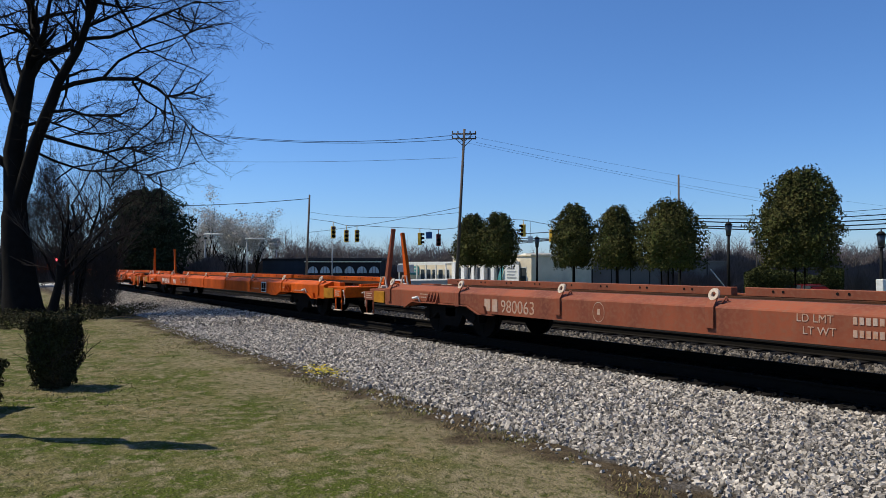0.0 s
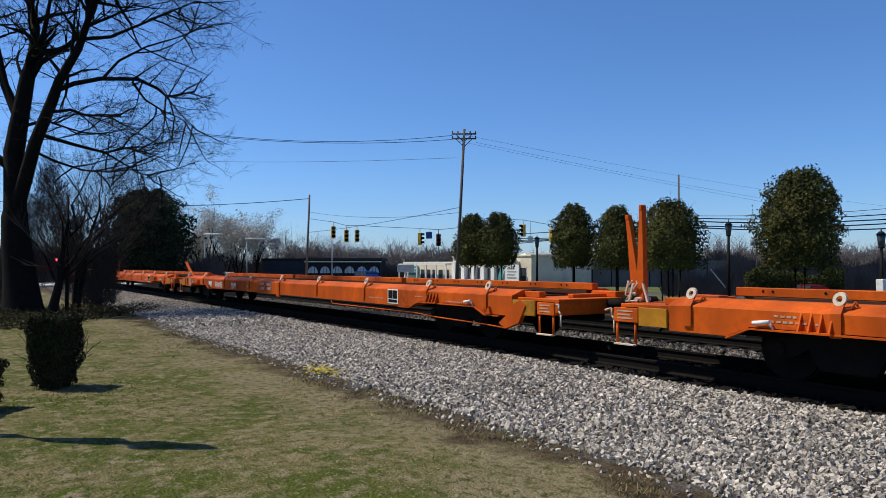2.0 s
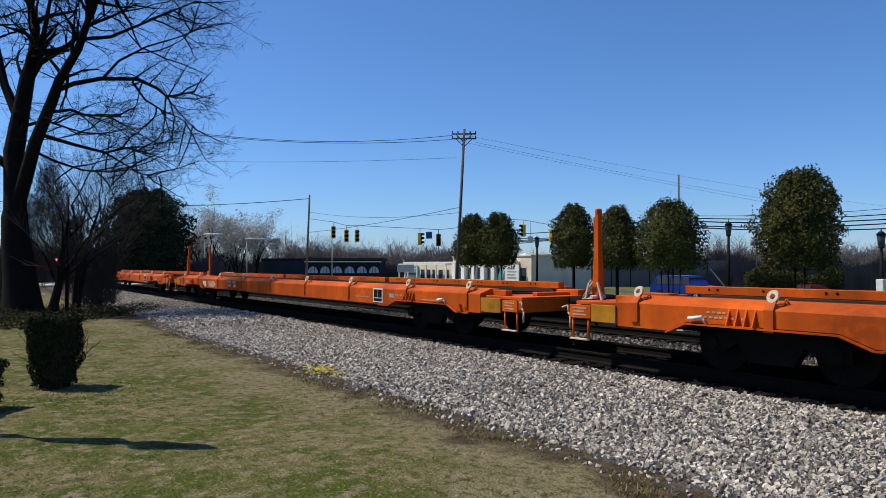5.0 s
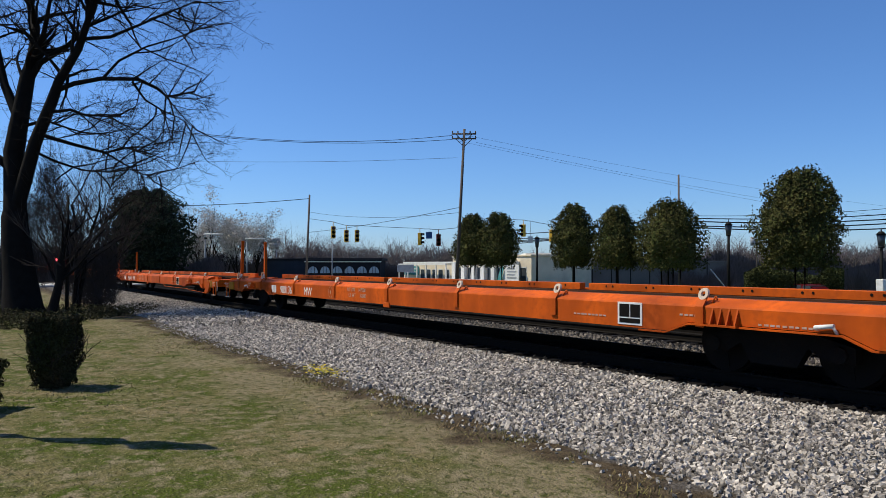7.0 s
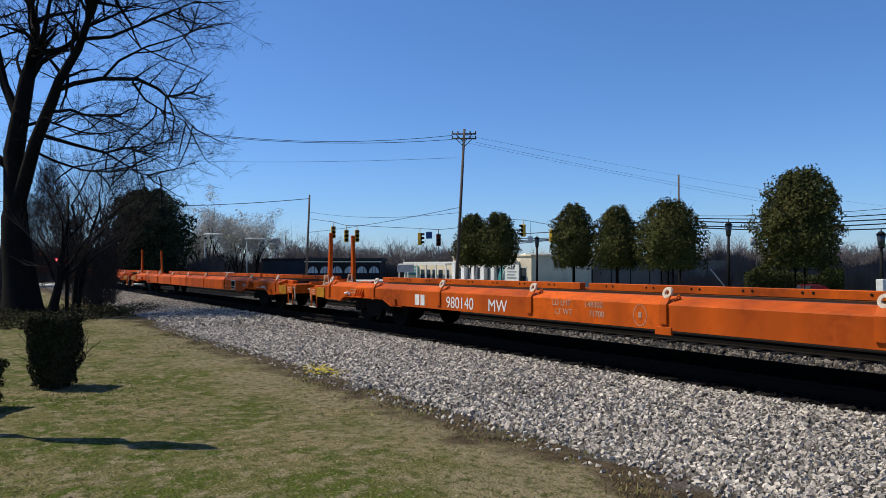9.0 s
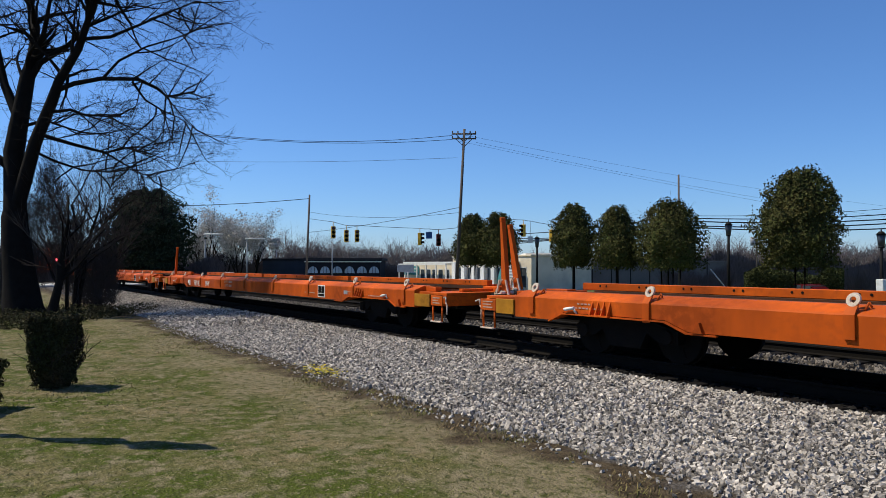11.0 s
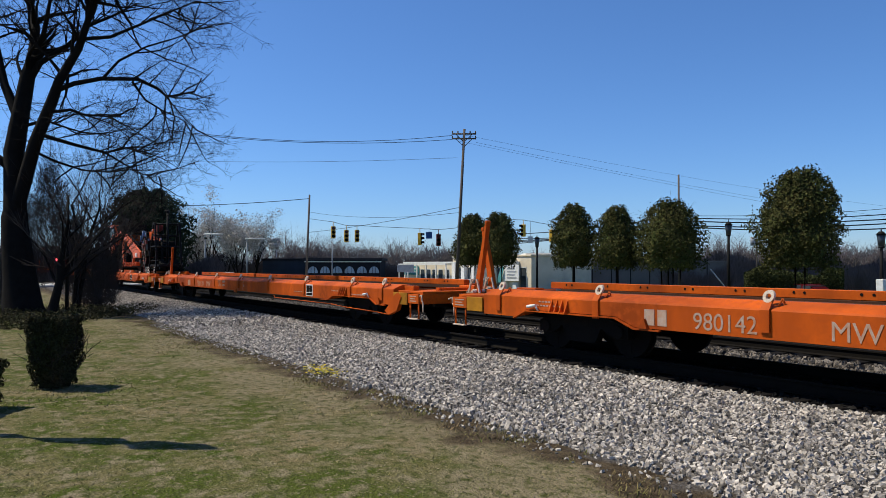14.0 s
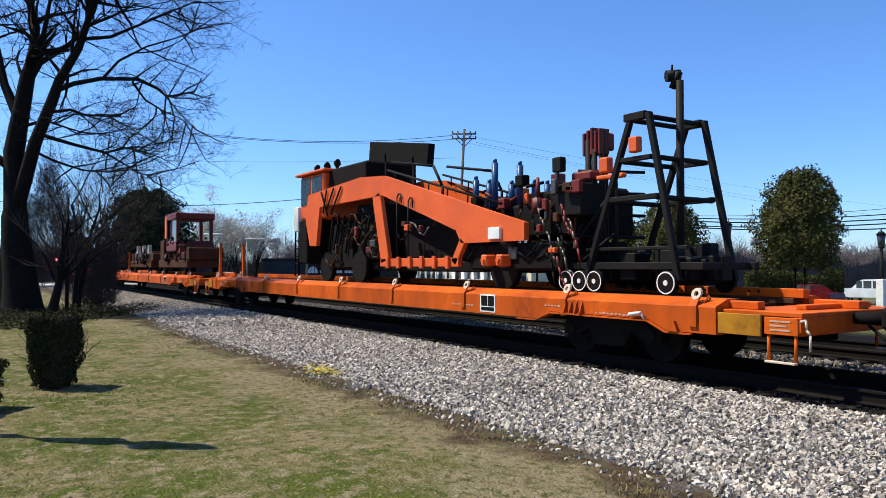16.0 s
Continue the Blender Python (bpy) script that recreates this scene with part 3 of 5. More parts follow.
def build_train():
    first = flatcar(ORANGE, "long orange steel flatcar with deep side sills")
    for k in range(15):
        if k == 0:
            c, paint = flatcar(FADED, "long faded brick-red steel flatcar with deep side sills"), FADED
        else:
            c, paint = (first if k == 1 else copy_thing(first, first.matrix_basis)), ORANGE
        CARS.append((c, k))
    for c, k in CARS:
        paint = FADED if k == 0 else ORANGE
        h = HALF
        tone = FADEDWHITE if k in (0, 9, 10) else WHITE
        if k in LAYOUT:
            mark, digits, mw, load, light, ring = LAYOUT[k]
            # company mark as two plain upright blocks, then the road number
            x = -h + mark
            bars([(x + .0, x + .19, .62, .86), (x + .25, x + .42, .62, .86)], tone, c, "company_mark", "plain white block mark")
            letters(ROAD_NUMBERS[k], .34, tone, c, -h + digits, .62)
            if mw:
                letters("MW", .34, tone, c, -h + mw, .62)
            if k in LIMITS:
                for text, x, z in (("LD LMT", load, .83), (LIMITS[k][0], light, .83), ("LT WT", load + .08, .68), (LIMITS[k][1], light + .1, .68)):
                    letters(text, .14, WHITE if k in (2, 4) else FADEDWHITE, c, -h + x, z)
            else:
                for text, x, z in (("LD LMT", load, .83), ("LT WT", load + .08, .68)):
                    letters(text, .14, FADEDWHITE, c, -h + x, z)
                # figures too worn to read, as plain bars
                bars([(-h + light + .075 * j, -h + light + .075 * j + .05, z, z + .085) for z in (.835, .685) for j in range(6 if z > .8 else 5)], FADEDWHITE, c)
            if ring:
                b = B()
                n = 20
                x, z = -h + ring, .76
                ro = [[b.verts.new((x + r * .8 * math.cos(6.2832 * i / n), -W - .004, z + r * math.sin(6.2832 * i / n))) for i in range(n)] for r in (.165, .154)]
                for i in range(n):
                    b.faces.new((ro[0][i], ro[0][(i + 1) % n], ro[1][(i + 1) % n], ro[1][i]))
                m = part("round_mark", b, FADEDWHITE, c, "thin pale ring mark")
                b = B()
                box(b, (x - .03, -W - .006, z - .04), (x + .03, -W - .002, z + .05))
                part("inner_mark", b, FADEDWHITE, m)
        # stencilled service lines near the ends
        for x, z, n in ((-h + 2.75, .86, 4), (-h + 2.7, .79, 8), (BOARDS.get(k, 20.3) - h - 1.0, .70, 9), (h - 4.75, .80, 5), (h - 3.5, .735, 10)):
            bars([(x + .085 * j, x + .085 * j + (.062 if j % 3 else .05), z, z + .026) for j in range(n)], FADEDWHITE, c)
        if k == 2:
            b = B()
            box(b, (-h + 1.75, -W - .005, .6), (-h + 2.05, -W + .002, .93))
            part("grey_patch", b, GREYPAINT, c, "grey painted patch")
        poster(c, BOARDS.get(k, 20.3) - h)
        if k in TIE_DOWNS:
            t0, t1, gap, t8 = TIE_DOWNS[k]
            straps = sorted((o for o in c.children if o.name.startswith("tie_down")), key=lambda o: o.location.x)
            for o, x in zip(straps, [t0] + [t1 + gap * j for j in range(7)] + [t8]):
                o.location.x = x - h
        if k in (3, 4, 7, 8, 9):
            b = B()
            box(b, (h - 4.95, -W - .006, .74), (h - 4.72, -W - .001, .84), .001)
            part("grey_patch", b, GREYPAINT, c, "small grey painted patch")
        if k in (2, 6, 10):
            # bent draft lug and slack chain at the leading end
            b = B()
            prism(b, [(h - 1.25, .62), (h - 1.55, .42), (h - 1.35, .32), (h - .95, .45), (h - .75, .78), (h - .9, .88), (h - 1.1, .8)], -W - .05, -W + .05)
            part("draft_lug", b, paint, c, "bent orange steel lug")
            b = B()
            pts = [(h - 9.3, -W - .03, .53), (h - 9.2, -W - .03, .46), (h - 4.7, -W - .03, .44), (h - 3.9, -W - .03, .40), (h - 1.9, -W - .05, .36), (h - 1.3, -W - .05, .33)]
            for p, q in zip(pts, pts[1:]):
                rod(b, p, q, .012, seg=6)
            part("hand_rail", b, paint, c, "slim painted pipe along the sill")
        if k in (5, 2, 6, 10):
            b = B()
            box(b, (-.3, -W - .02, ZB - .06), (0.0, -W + .02, ZB + .06), .004)
            part("placard_holder", b, paint, c)
        bridge_plate(c, True, NEAR_LEAN[k], paint)
        if FAR_LEAN[k] is not None:
            bridge_plate(c, False, FAR_LEAN[k], paint)


build_train()


# ---- machines carried on the flat cars; local x along the car, z above its sill ----
MRED = material("machine_orange", (0.66, 0.11, 0.014), 0.45, 0, (0.52, 0.085, 0.014), 1.2, 30, 0.04)
DKRED = material("dark_red_paint", (0.16, 0.020, 0.012), 0.5, 0, (0.07, 0.012, 0.009), 2, 30, 0.05)
BLUE = material("blue_cylinder", (0.022, 0.06, 0.15), 0.4, 0.1, None, 3, 30, 0.03)
FRAMEGREY = material("dark_frame_paint", (0.014, 0.013, 0.012), 0.62, 0.0, None, 2, 40, 0.06)
TINT = material("tinted_glass", (0.04, 0.06, 0.08), 0.12, 0.0, None, 1, 5, 0)
CHAIN = material("chain_steel", (0.12, 0.11, 0.10), 0.5, 0.7, None, 5, 60, 0.1)
LOADS = []
Y0 = -.95


def beam(b, p, q, wide, y0, y1):
    """A straight flat-sided beam in side view from p to q (x, z)."""
    a, c = Vector((p[0], 0, p[1])), Vector((q[0], 0, q[1]))
    d = c - a
    m = Matrix.Translation(a) @ Matrix.Rotation(-math.atan2(d.z, d.x), 4, "Y")
    box(b, (0, y0, -wide / 2), (d.length, y1, wide / 2), .012, 0, m)


def rail_machine():
    m = empty("track_machine", pose(0, TRACK_Y, RAIL_Z + ZT), "large orange track machine with cab, chained on a flatcar", "track machine")
    d = -ZT - RAIL_Z      # heights below are above the lawn
    for s, nm in ((-1, "main_frame"), (1, "main_frame")):
        b = B()
        y0, y1 = (Y0 - .06, Y0 + .06) if s < 0 else (.89, 1.01)
        prism(b, [(-3.2, 3.3 + d), (-3.0, 4.05 + d), (.6, 4.25 + d), (1.95, 4.16 + d), (7.65, 2.68 + d), (7.65, 2.33 + d), (5.5, 2.33 + d), (5.3, 2.62 + d), (1.9, 3.66 + d), (-2.1, 3.62 + d), (-2.35, 2.45 + d), (-2.85, 2.45 + d)], y0, y1)
        part(nm, b, MRED, m, "bright orange arched side frame")
        b = B()
        beam(b, (1.55, 3.7 + d), (2.05, 1.95 + d), .42, y0, y1)
        part("frame_leg", b, MRED, m)
        b = B()
        box(b, (1.8, y0, 1.82 + d), (5.4, y1, 2.02 + d), .01)
        beam(b, (5.2, 1.9 + d), (5.55, 2.4 + d), .2, y0, y1)
        for i in range(6):
            box(b, (2.2 + i * .55, y0 - .06, 1.78 + d), (2.32 + i * .55, y0, 2.06 + d), .005)
        part("lower_rail", b, MRED, m)
    b = B()
    box(b, (-.2, -.7, 2.0 + d), (1.5, .8, 3.55 + d), .05)
    box(b, (-1.9, -.75, 1.75 + d), (-.3, .8, 3.1 + d), .05)
    box(b, (-3.3, -.6, 1.7 + d), (7.6, .7, 1.95 + d), .03)
    box(b, (2.2, -.55, 2.0 + d), (5.2, .85, 3.0 + d), .05)
    box(b, (5.6, -.85, 1.75 + d), (8.6, .85, 2.3 + d), .05)
    for i in range(9):
        rod(b, (-1.9 + i * .4, -.8, 2.2 + d + .12 * (i % 3)), (-1.6 + i * .4, -.78, 3.3 + d), .03, seg=6)
    part("engine_block", b, BLACK, m, "dark oily engine and hydraulics")
    b = B()
    box(b, (6.2, -.5, 2.4 + d), (8.7, .9, 3.1 + d), .06)
    box(b, (5.0, -.2, 3.0 + d), (8.6, .9, 3.35 + d), .06)
    part("tank", b, BLACK, m, "black oily tank housing")
    # cab
    b = B()
    box(b, (-3.75, -.95, 3.3 + d), (-1.9, .9, 4.7 + d), .06)
    box(b, (-4.0, -1.05, 4.7 + d), (-1.7, 1.0, 4.78 + d), .02)
    cab = part("cab", b, MRED, m)
    b = B()
    box(b, (-3.68, -.97, 3.75 + d), (-2.95, -.94, 4.6 + d), .005)
    box(b, (-2.8, -.97, 4.0 + d), (-2.05, -.94, 4.6 + d), .005)
    box(b, (-3.77, -.7, 3.75 + d), (-3.74, .7, 4.6 + d), .005)
    part("window", b, TINT, cab, "dark tinted cab window")
    for i in range(5):
        b = B()
        rod(b, (-3.5 + i * .38, -.5 + .2 * (i % 2), 4.76 + d), (-3.5 + i * .38, -.5 + .2 * (i % 2), 5.0 + d), .04)
        rod(b, (-3.56 + i * .38, -.5 + .2 * (i % 2), 4.98 + d), (-3.4 + i * .38, -.5 + .2 * (i % 2), 5.03 + d), .08)
        part("roof_light", b, BLACK, cab, "dark roof work light")
    b = B()
    box(b, (-4.35, -.95, 2.95 + d), (-3.95, -.5, 3.75 + d), .03)
    part("side_box", b, WHITE, m, "white equipment box")
    b = B()
    for x in (-4.3, -4.0):
        rod(b, (x, -.9, 1.5 + d), (x, -.9, 2.95 + d), .03, seg=6)
    for i in range(5):
        rod(b, (-4.3, -.9, 1.65 + d + i * .25), (-4.0, -.9, 1.65 + d + i * .25), .02, seg=6)
    box(b, (-3.9, -.95, 1.9 + d), (-3.2, .9, 3.3 + d), .05)
    part("ladder", b, BLACK, m, "dark access ladder")
    # canopy
    b = B()
    beam(b, (1.0, 4.92 + d), (4.0, 4.46 + d), .52, -.92, -.74)
    part("canopy", b, BLACK, m, "black tilted cooler canopy")
    for x, z in ((1.9, 4.75), (3.3, 4.5)):
        b = B()
        beam(b, (x, z + d), (x + .02, z - .8 + d), .1, -.92, -.86)
        part("canopy_post", b, BLACK, m)
    b = B()
    box(b, (-1.9, -.8, 4.1 + d), (.6, .8, 4.75 + d), .05)
    part("hood", b, BLACK, m, "dark engine hood behind the cab")
    b = B()
    path = [(2.2, 4.75), (4.2, 4.42), (4.6, 3.9), (4.6, 3.6)]
    for y in (-.9, .8):
        for (x0, z0), (x1, z1) in zip(path, path[1:]):
            rod(b, (x0, y, z0 + d - .25), (x1, y, z1 + d - .25), .035, seg=6)
        rod(b, (2.0, y, 4.3 + d), (6.8, y, 3.1 + d), .03, seg=6)
        for i in range(6):
            rod(b, (2.4 + i * .8, y, 4.2 + d - i * .2), (2.4 + i * .8, y, 3.95 + d - i * .2), .02, seg=6)
    part("handrail", b, FRAMEGREY, m)
    rng = random.Random(4)
    for x, top, y in ((5.35, 3.95, -.5), (5.72, 3.85, -.4), (6.05, 4.25, -.5), (6.5, 3.75, -.4), (6.9, 4.1, -.5), (7.25, 3.7, -.4), (5.5, 3.8, .5), (6.6, 3.8, .5)):
        b = B()
        rod(b, (x, y, 3.1 + d), (x, y, top + d - .2), .07, seg=12)
        rod(b, (x, y, top + d - .2), (x, y, top + d - .12), .045, seg=12)
        part("cylinder", b, BLUE, m, "upright blue hydraulic cylinder")
    b = B()
    for i in range(26):
        x, y, z = rng.uniform(4.4, 8.3), rng.uniform(-.8, .8), rng.uniform(2.9, 3.5)
        rod(b, (x, y, z + d), (x + rng.uniform(-.5, .5), y + rng.uniform(-.3, .3), z + d + rng.uniform(-.3, .3)), .03, seg=6)
        part("hose", b, rng.choice((BLACK, DKRED, SHADE_GRIME)), m)
        b = B()
        if i % 3 == 0:
            box(b, (x, y, z + d), (x + .25, y + .2, z + d + .22), .02)
            part("valve_box", b, rng.choice((BLACK, DKRED, MRED)), m)
            b = B()
    b.free()
    for i in range(34):
        b = B()
        x, z = rng.uniform(-2.0, 1.4) if i % 2 else rng.uniform(2.3, 7.4), rng.uniform(1.95, 3.3)
        if x > 2.2:
            z = min(z, 3.4 - (x - 2.2) * .24)
        y = rng.uniform(-.93, -.84)
        q = rng.random()
        if q < .4:
            box(b, (x, y - .05, z + d), (x + rng.uniform(.08, .3), y + .05, z + d + rng.uniform(.08, .3)), .015)
            part("valve_box", b, rng.choice((DKRED, CHAIN, MRED, SHADE_GRIME)), m)
        else:
            pts = [Vector((x + .22 * j, y, z + d + .18 * math.sin(j * 1.3 + i))) for j in range(5)]
            for p0, p1 in zip(pts, pts[1:]):
                rod(b, p0, p1, .022, seg=6)
            part("hydraulic_hose", b, rng.choice((CHAIN, SHADE_GRIME, BLACK)), m)
    for i in range(22):
        x, z = rng.uniform(7.7, 9.0), rng.uniform(1.9, 3.3)
        b = B()
        if i % 2:
            box(b, (x, -.93, z + d), (x + rng.uniform(.08, .25), -.84, z + d + rng.uniform(.08, .3)), .015)
            part("valve_box", b, rng.choice((DKRED, SHADE_GRIME, MRED, CHAIN)), m)
        else:
            pts = [Vector((x + .06 * j, -.92, z + d - .14 * j + .06 * math.sin(j * 1.7 + i))) for j in range(5)]
            for p0, p1 in zip(pts, pts[1:]):
                rod(b, p0, p1, .022, seg=6)
            part("hydraulic_hose", b, rng.choice((CHAIN, BLACK, DKRED)), m)
    for x in (2.75, 3.3):
        b = B()
        top0 = 3.72 - (x - 2) * .26
        for p0, p1 in (((x, 2.05), (x, top0)), ((x, top0), (x + .08, top0 + .1)), ((x + .08, top0 + .1), (x + .18, top0 + .08)), ((x + .18, top0 + .08), (x + .22, top0 - .15))):
            rod(b, (p0[0], Y0 - .1, p0[1] + d), (p1[0], Y0 - .1, p1[1] + d), .018, seg=6)
        part("grab_handle", b, FRAMEGREY, m)
    for x0, z0, x1, z1 in ((-1.9, 4.05, -1.4, 3.3), (-1.5, 4.1, -1.75, 3.4), (-1.0, 4.1, -1.5, 3.5), (-.5, 4.1, -1.2, 3.35)):
        b = B()
        rod(b, (x0, Y0 - .1, z0 + d), (x1, Y0 - .1, z1 + d), .025, seg=6)
        part("hydraulic_hose", b, BLACK, m)
    b = B()
    rod(b, (8.25, -.7, 2.5 + d), (8.25, -.7, 3.75 + d), .04)
    box(b, (8.15, -.75, 3.6 + d), (8.4, -.6, 3.88 + d), .02)
    box(b, (8.3, -.8, 2.75 + d), (9.0, -.2, 3.35 + d), .03)
    part("radiator", b, FRAMEGREY, m, "dark grey radiator box")
    b = B()
    rod(b, (7.75, -.75, 2.85 + d), (7.75, -.75, 3.15 + d), .12)
    rod(b, (7.75, -.75, 3.15 + d), (7.75, -.75, 3.55 + d), .06, .03)
    part("red_canister", b, DKRED, m, "red canister with white band")
    b = B()
    box(b, (6.55, Y0 - .12, 2.38 + d), (6.95, Y0 - .05, 2.62 + d), .01)
    part("white_tag", b, WHITE, m)
    for x in (6.35, 6.85):
        b = B()
        box(b, (x, Y0 - .16, 1.83 + d), (x + .22, Y0 + .1, 2.07 + d), .03)
        rod(b, (x + .11, Y0 - .2, 1.95 + d), (x + .11, Y0 - .1, 1.95 + d), .05)
        part("axle_box", b, MRED, m)
    for x in (-2.0, .2, 6.75):
        for y in (-.75, .75):
            b = B()
            rod(b, (x, y - .07, 1.36 + d + .44), (x, y + .07, 1.36 + d + .44), .44, seg=20)
            part("wheel", b, BLACK, m, "dark steel rail wheel")
    b = B()
    for y in (-.75, .75):
        for z0, x0 in ((2.3, 7.6),):
            for i in range(14):
                p = Vector((x0 + i * .125, y, z0 + d - i * .068))
                q = Vector((x0 + (i + 1) * .125, y + .02 * (-1) ** i, z0 + d - (i + 1) * .068))
                rod(b, p, q, .035, seg=6)
    part("chain", b, CHAIN, m, "steel tie-down chain")
    # mast with clamps
    b = B()
    for x, y, r, t in ((8.62, -.25, .06, 4.2), (8.78, -.25, .05, 4.0), (8.92, -.2, .06, 4.35), (8.7, .1, .06, 4.15), (9.05, .0, .05, 3.4)):
        rod(b, (x, y, 1.6 + d), (x, y, t + d), r)
    for i in range(5):
        rod(b, (8.6, -.5, 3.6 + d - i * .4), (9.4, .4, 3.55 + d - i * .4), .03, seg=6)
    for p, q in (((8.4, 2.0), (9.3, 3.0)), ((8.3, 1.7), (8.7, 2.6)), ((8.6, 1.8), (9.5, 2.4))):
        rod(b, (p[0], -.6, p[1] + d), (q[0], -.5, q[1] + d), .03, seg=6)
    box(b, (8.3, -.5, 1.55 + d), (9.4, .6, 1.85 + d), .03)
    mast = part("mast", b, FRAMEGREY, m)
    b = B()
    box(b, (8.5, -.12, 3.98 + d), (8.98, .08, 4.3 + d), .03)
    for i in range(5):
        box(b, (8.5 + i * .1, -.3, 3.9 + d + .03 * (i % 2)), (8.565 + i * .1, -.05, 4.33 + d + .04 * (i % 3)), .012)
    rod(b, (8.5, -.42, 2.3 + d), (8.55, -.42, 3.5 + d), .09)
    box(b, (8.45, -.55, 3.4 + d), (9.0, -.3, 3.58 + d), .04)
    part("clamp", b, DKRED, mast, "dark red clamp head")
    b = B()
    box(b, (9.1, -.5, 3.5 + d), (9.36, -.35, 3.78 + d), .03)
    box(b, (9.05, -.5, 3.38 + d), (9.7, -.38, 3.46 + d), .02)
    part("red_box", b, MRED, mast)
    LOADS.append((m, 11))
    return m


def frame_cart():
    c = empty("frame_cart", pose(0, TRACK_Y, RAIL_Z + ZT), "dark steel A-frame trolley with a tall mast on small wheels", "rail trolley")
    d = -ZT - RAIL_Z
    for y in (-.7, .7):
        b = B()
        beam(b, (9.05, 1.7 + d), (10.1, 4.35 + d), .1, y - .05, y + .05)
        beam(b, (10.46, 4.35 + d), (11.05, 1.6 + d), .1, y - .05, y + .05)
        beam(b, (9.96, 4.32 + d), (10.42, 4.32 + d), .13, y - .06, y + .06)
        beam(b, (9.5, 2.97 + d), (10.66, 2.97 + d), .09, y - .04, y + .04)
        beam(b, (9.75, 3.62 + d), (10.52, 3.62 + d), .08, y - .04, y + .04)
        part("end_frame", b, FRAMEGREY, c)
    for x, z in ((10.0, 4.3), (10.4, 4.3), (9.55, 2.95), (10.62, 2.95), (9.8, 3.62), (10.5, 3.62), (10.9, 1.95)):
        b = B()
        rod(b, (x, -.7, z + d), (x, .7, z + d), .045, seg=6)
        part("cross_bar", b, FRAMEGREY, c)
    b = B()
    rod(b, (10.52, 0, 1.6 + d), (10.52, 0, 4.95 + d), .065)
    rod(b, (10.36, 0, 4.85 + d), (10.52, 0, 5.1 + d), .06)
    rod(b, (10.32, -.1, 5.05 + d), (10.44, .1, 5.07 + d), .1)
    rod(b, (10.36, 0, 5.1 + d), (10.36, 0, 5.25 + d), .02, seg=6)
    part("mast", b, FRAMEGREY, c, "tall dark mast with lamp head")
    b = B()
    for y in (-.65, .65):
        box(b, (8.6, y - .05, 1.78 + d), (11.5, y + .05, 1.9 + d), .01)
    for x in (8.7, 9.9, 11.3):
        box(b, (x, -.65, 1.78 + d), (x + .1, .65, 1.9 + d), .01)
    rng = random.Random(3)
    for i in range(12):
        x, y = rng.uniform(8.9, 11.2), rng.uniform(-.5, .4)
        box(b, (x, y, 1.6 + d), (x + rng.uniform(.1, .4), y + .25, 1.9 + d + rng.uniform(0, .35)), .02)
    box(b, (9.0, -.7, 2.1 + d), (11.2, -.62, 2.16 + d), .01)
    part("base_frame", b, FRAMEGREY, c)
    b = B()
    box(b, (10.1, -.8, 3.72 + d), (10.3, -.66, 3.98 + d), .02)
    part("red_lamp", b, MRED, c, "small red lamp box")
    for x in (8.58, 8.93, 9.3, 10.87):
        b = B()
        r = .19
        for y in (-.75, .7):
            rod(b, (x, y - .05, 1.385 + d + r), (x, y + .05, 1.385 + d + r), r, seg=18)
        rod(b, (x, -.8, 1.385 + d + r), (x, .75, 1.385 + d + r), .05)
        wh = part("wheel", b, BLACK, c)
        b = B()
        n = 18
        for y in (-.805, .65):
            loops = [[b.verts.new((x + rr * math.cos(6.2832 * i / n), y, 1.385 + d + r + rr * math.sin(6.2832 * i / n))) for i in range(n)] for rr in (.18, .158)]
            for i in range(n):
                b.faces.new((loops[0][i], loops[0][(i + 1) % n], loops[1][(i + 1) % n], loops[1][i]))
            rod(b, (x, y - .004, 1.385 + d + r), (x, y + .004, 1.385 + d + r), .045)
        part("rim", b, WHITE, wh, "white-painted wheel rim")
    LOADS.append((c, 11))


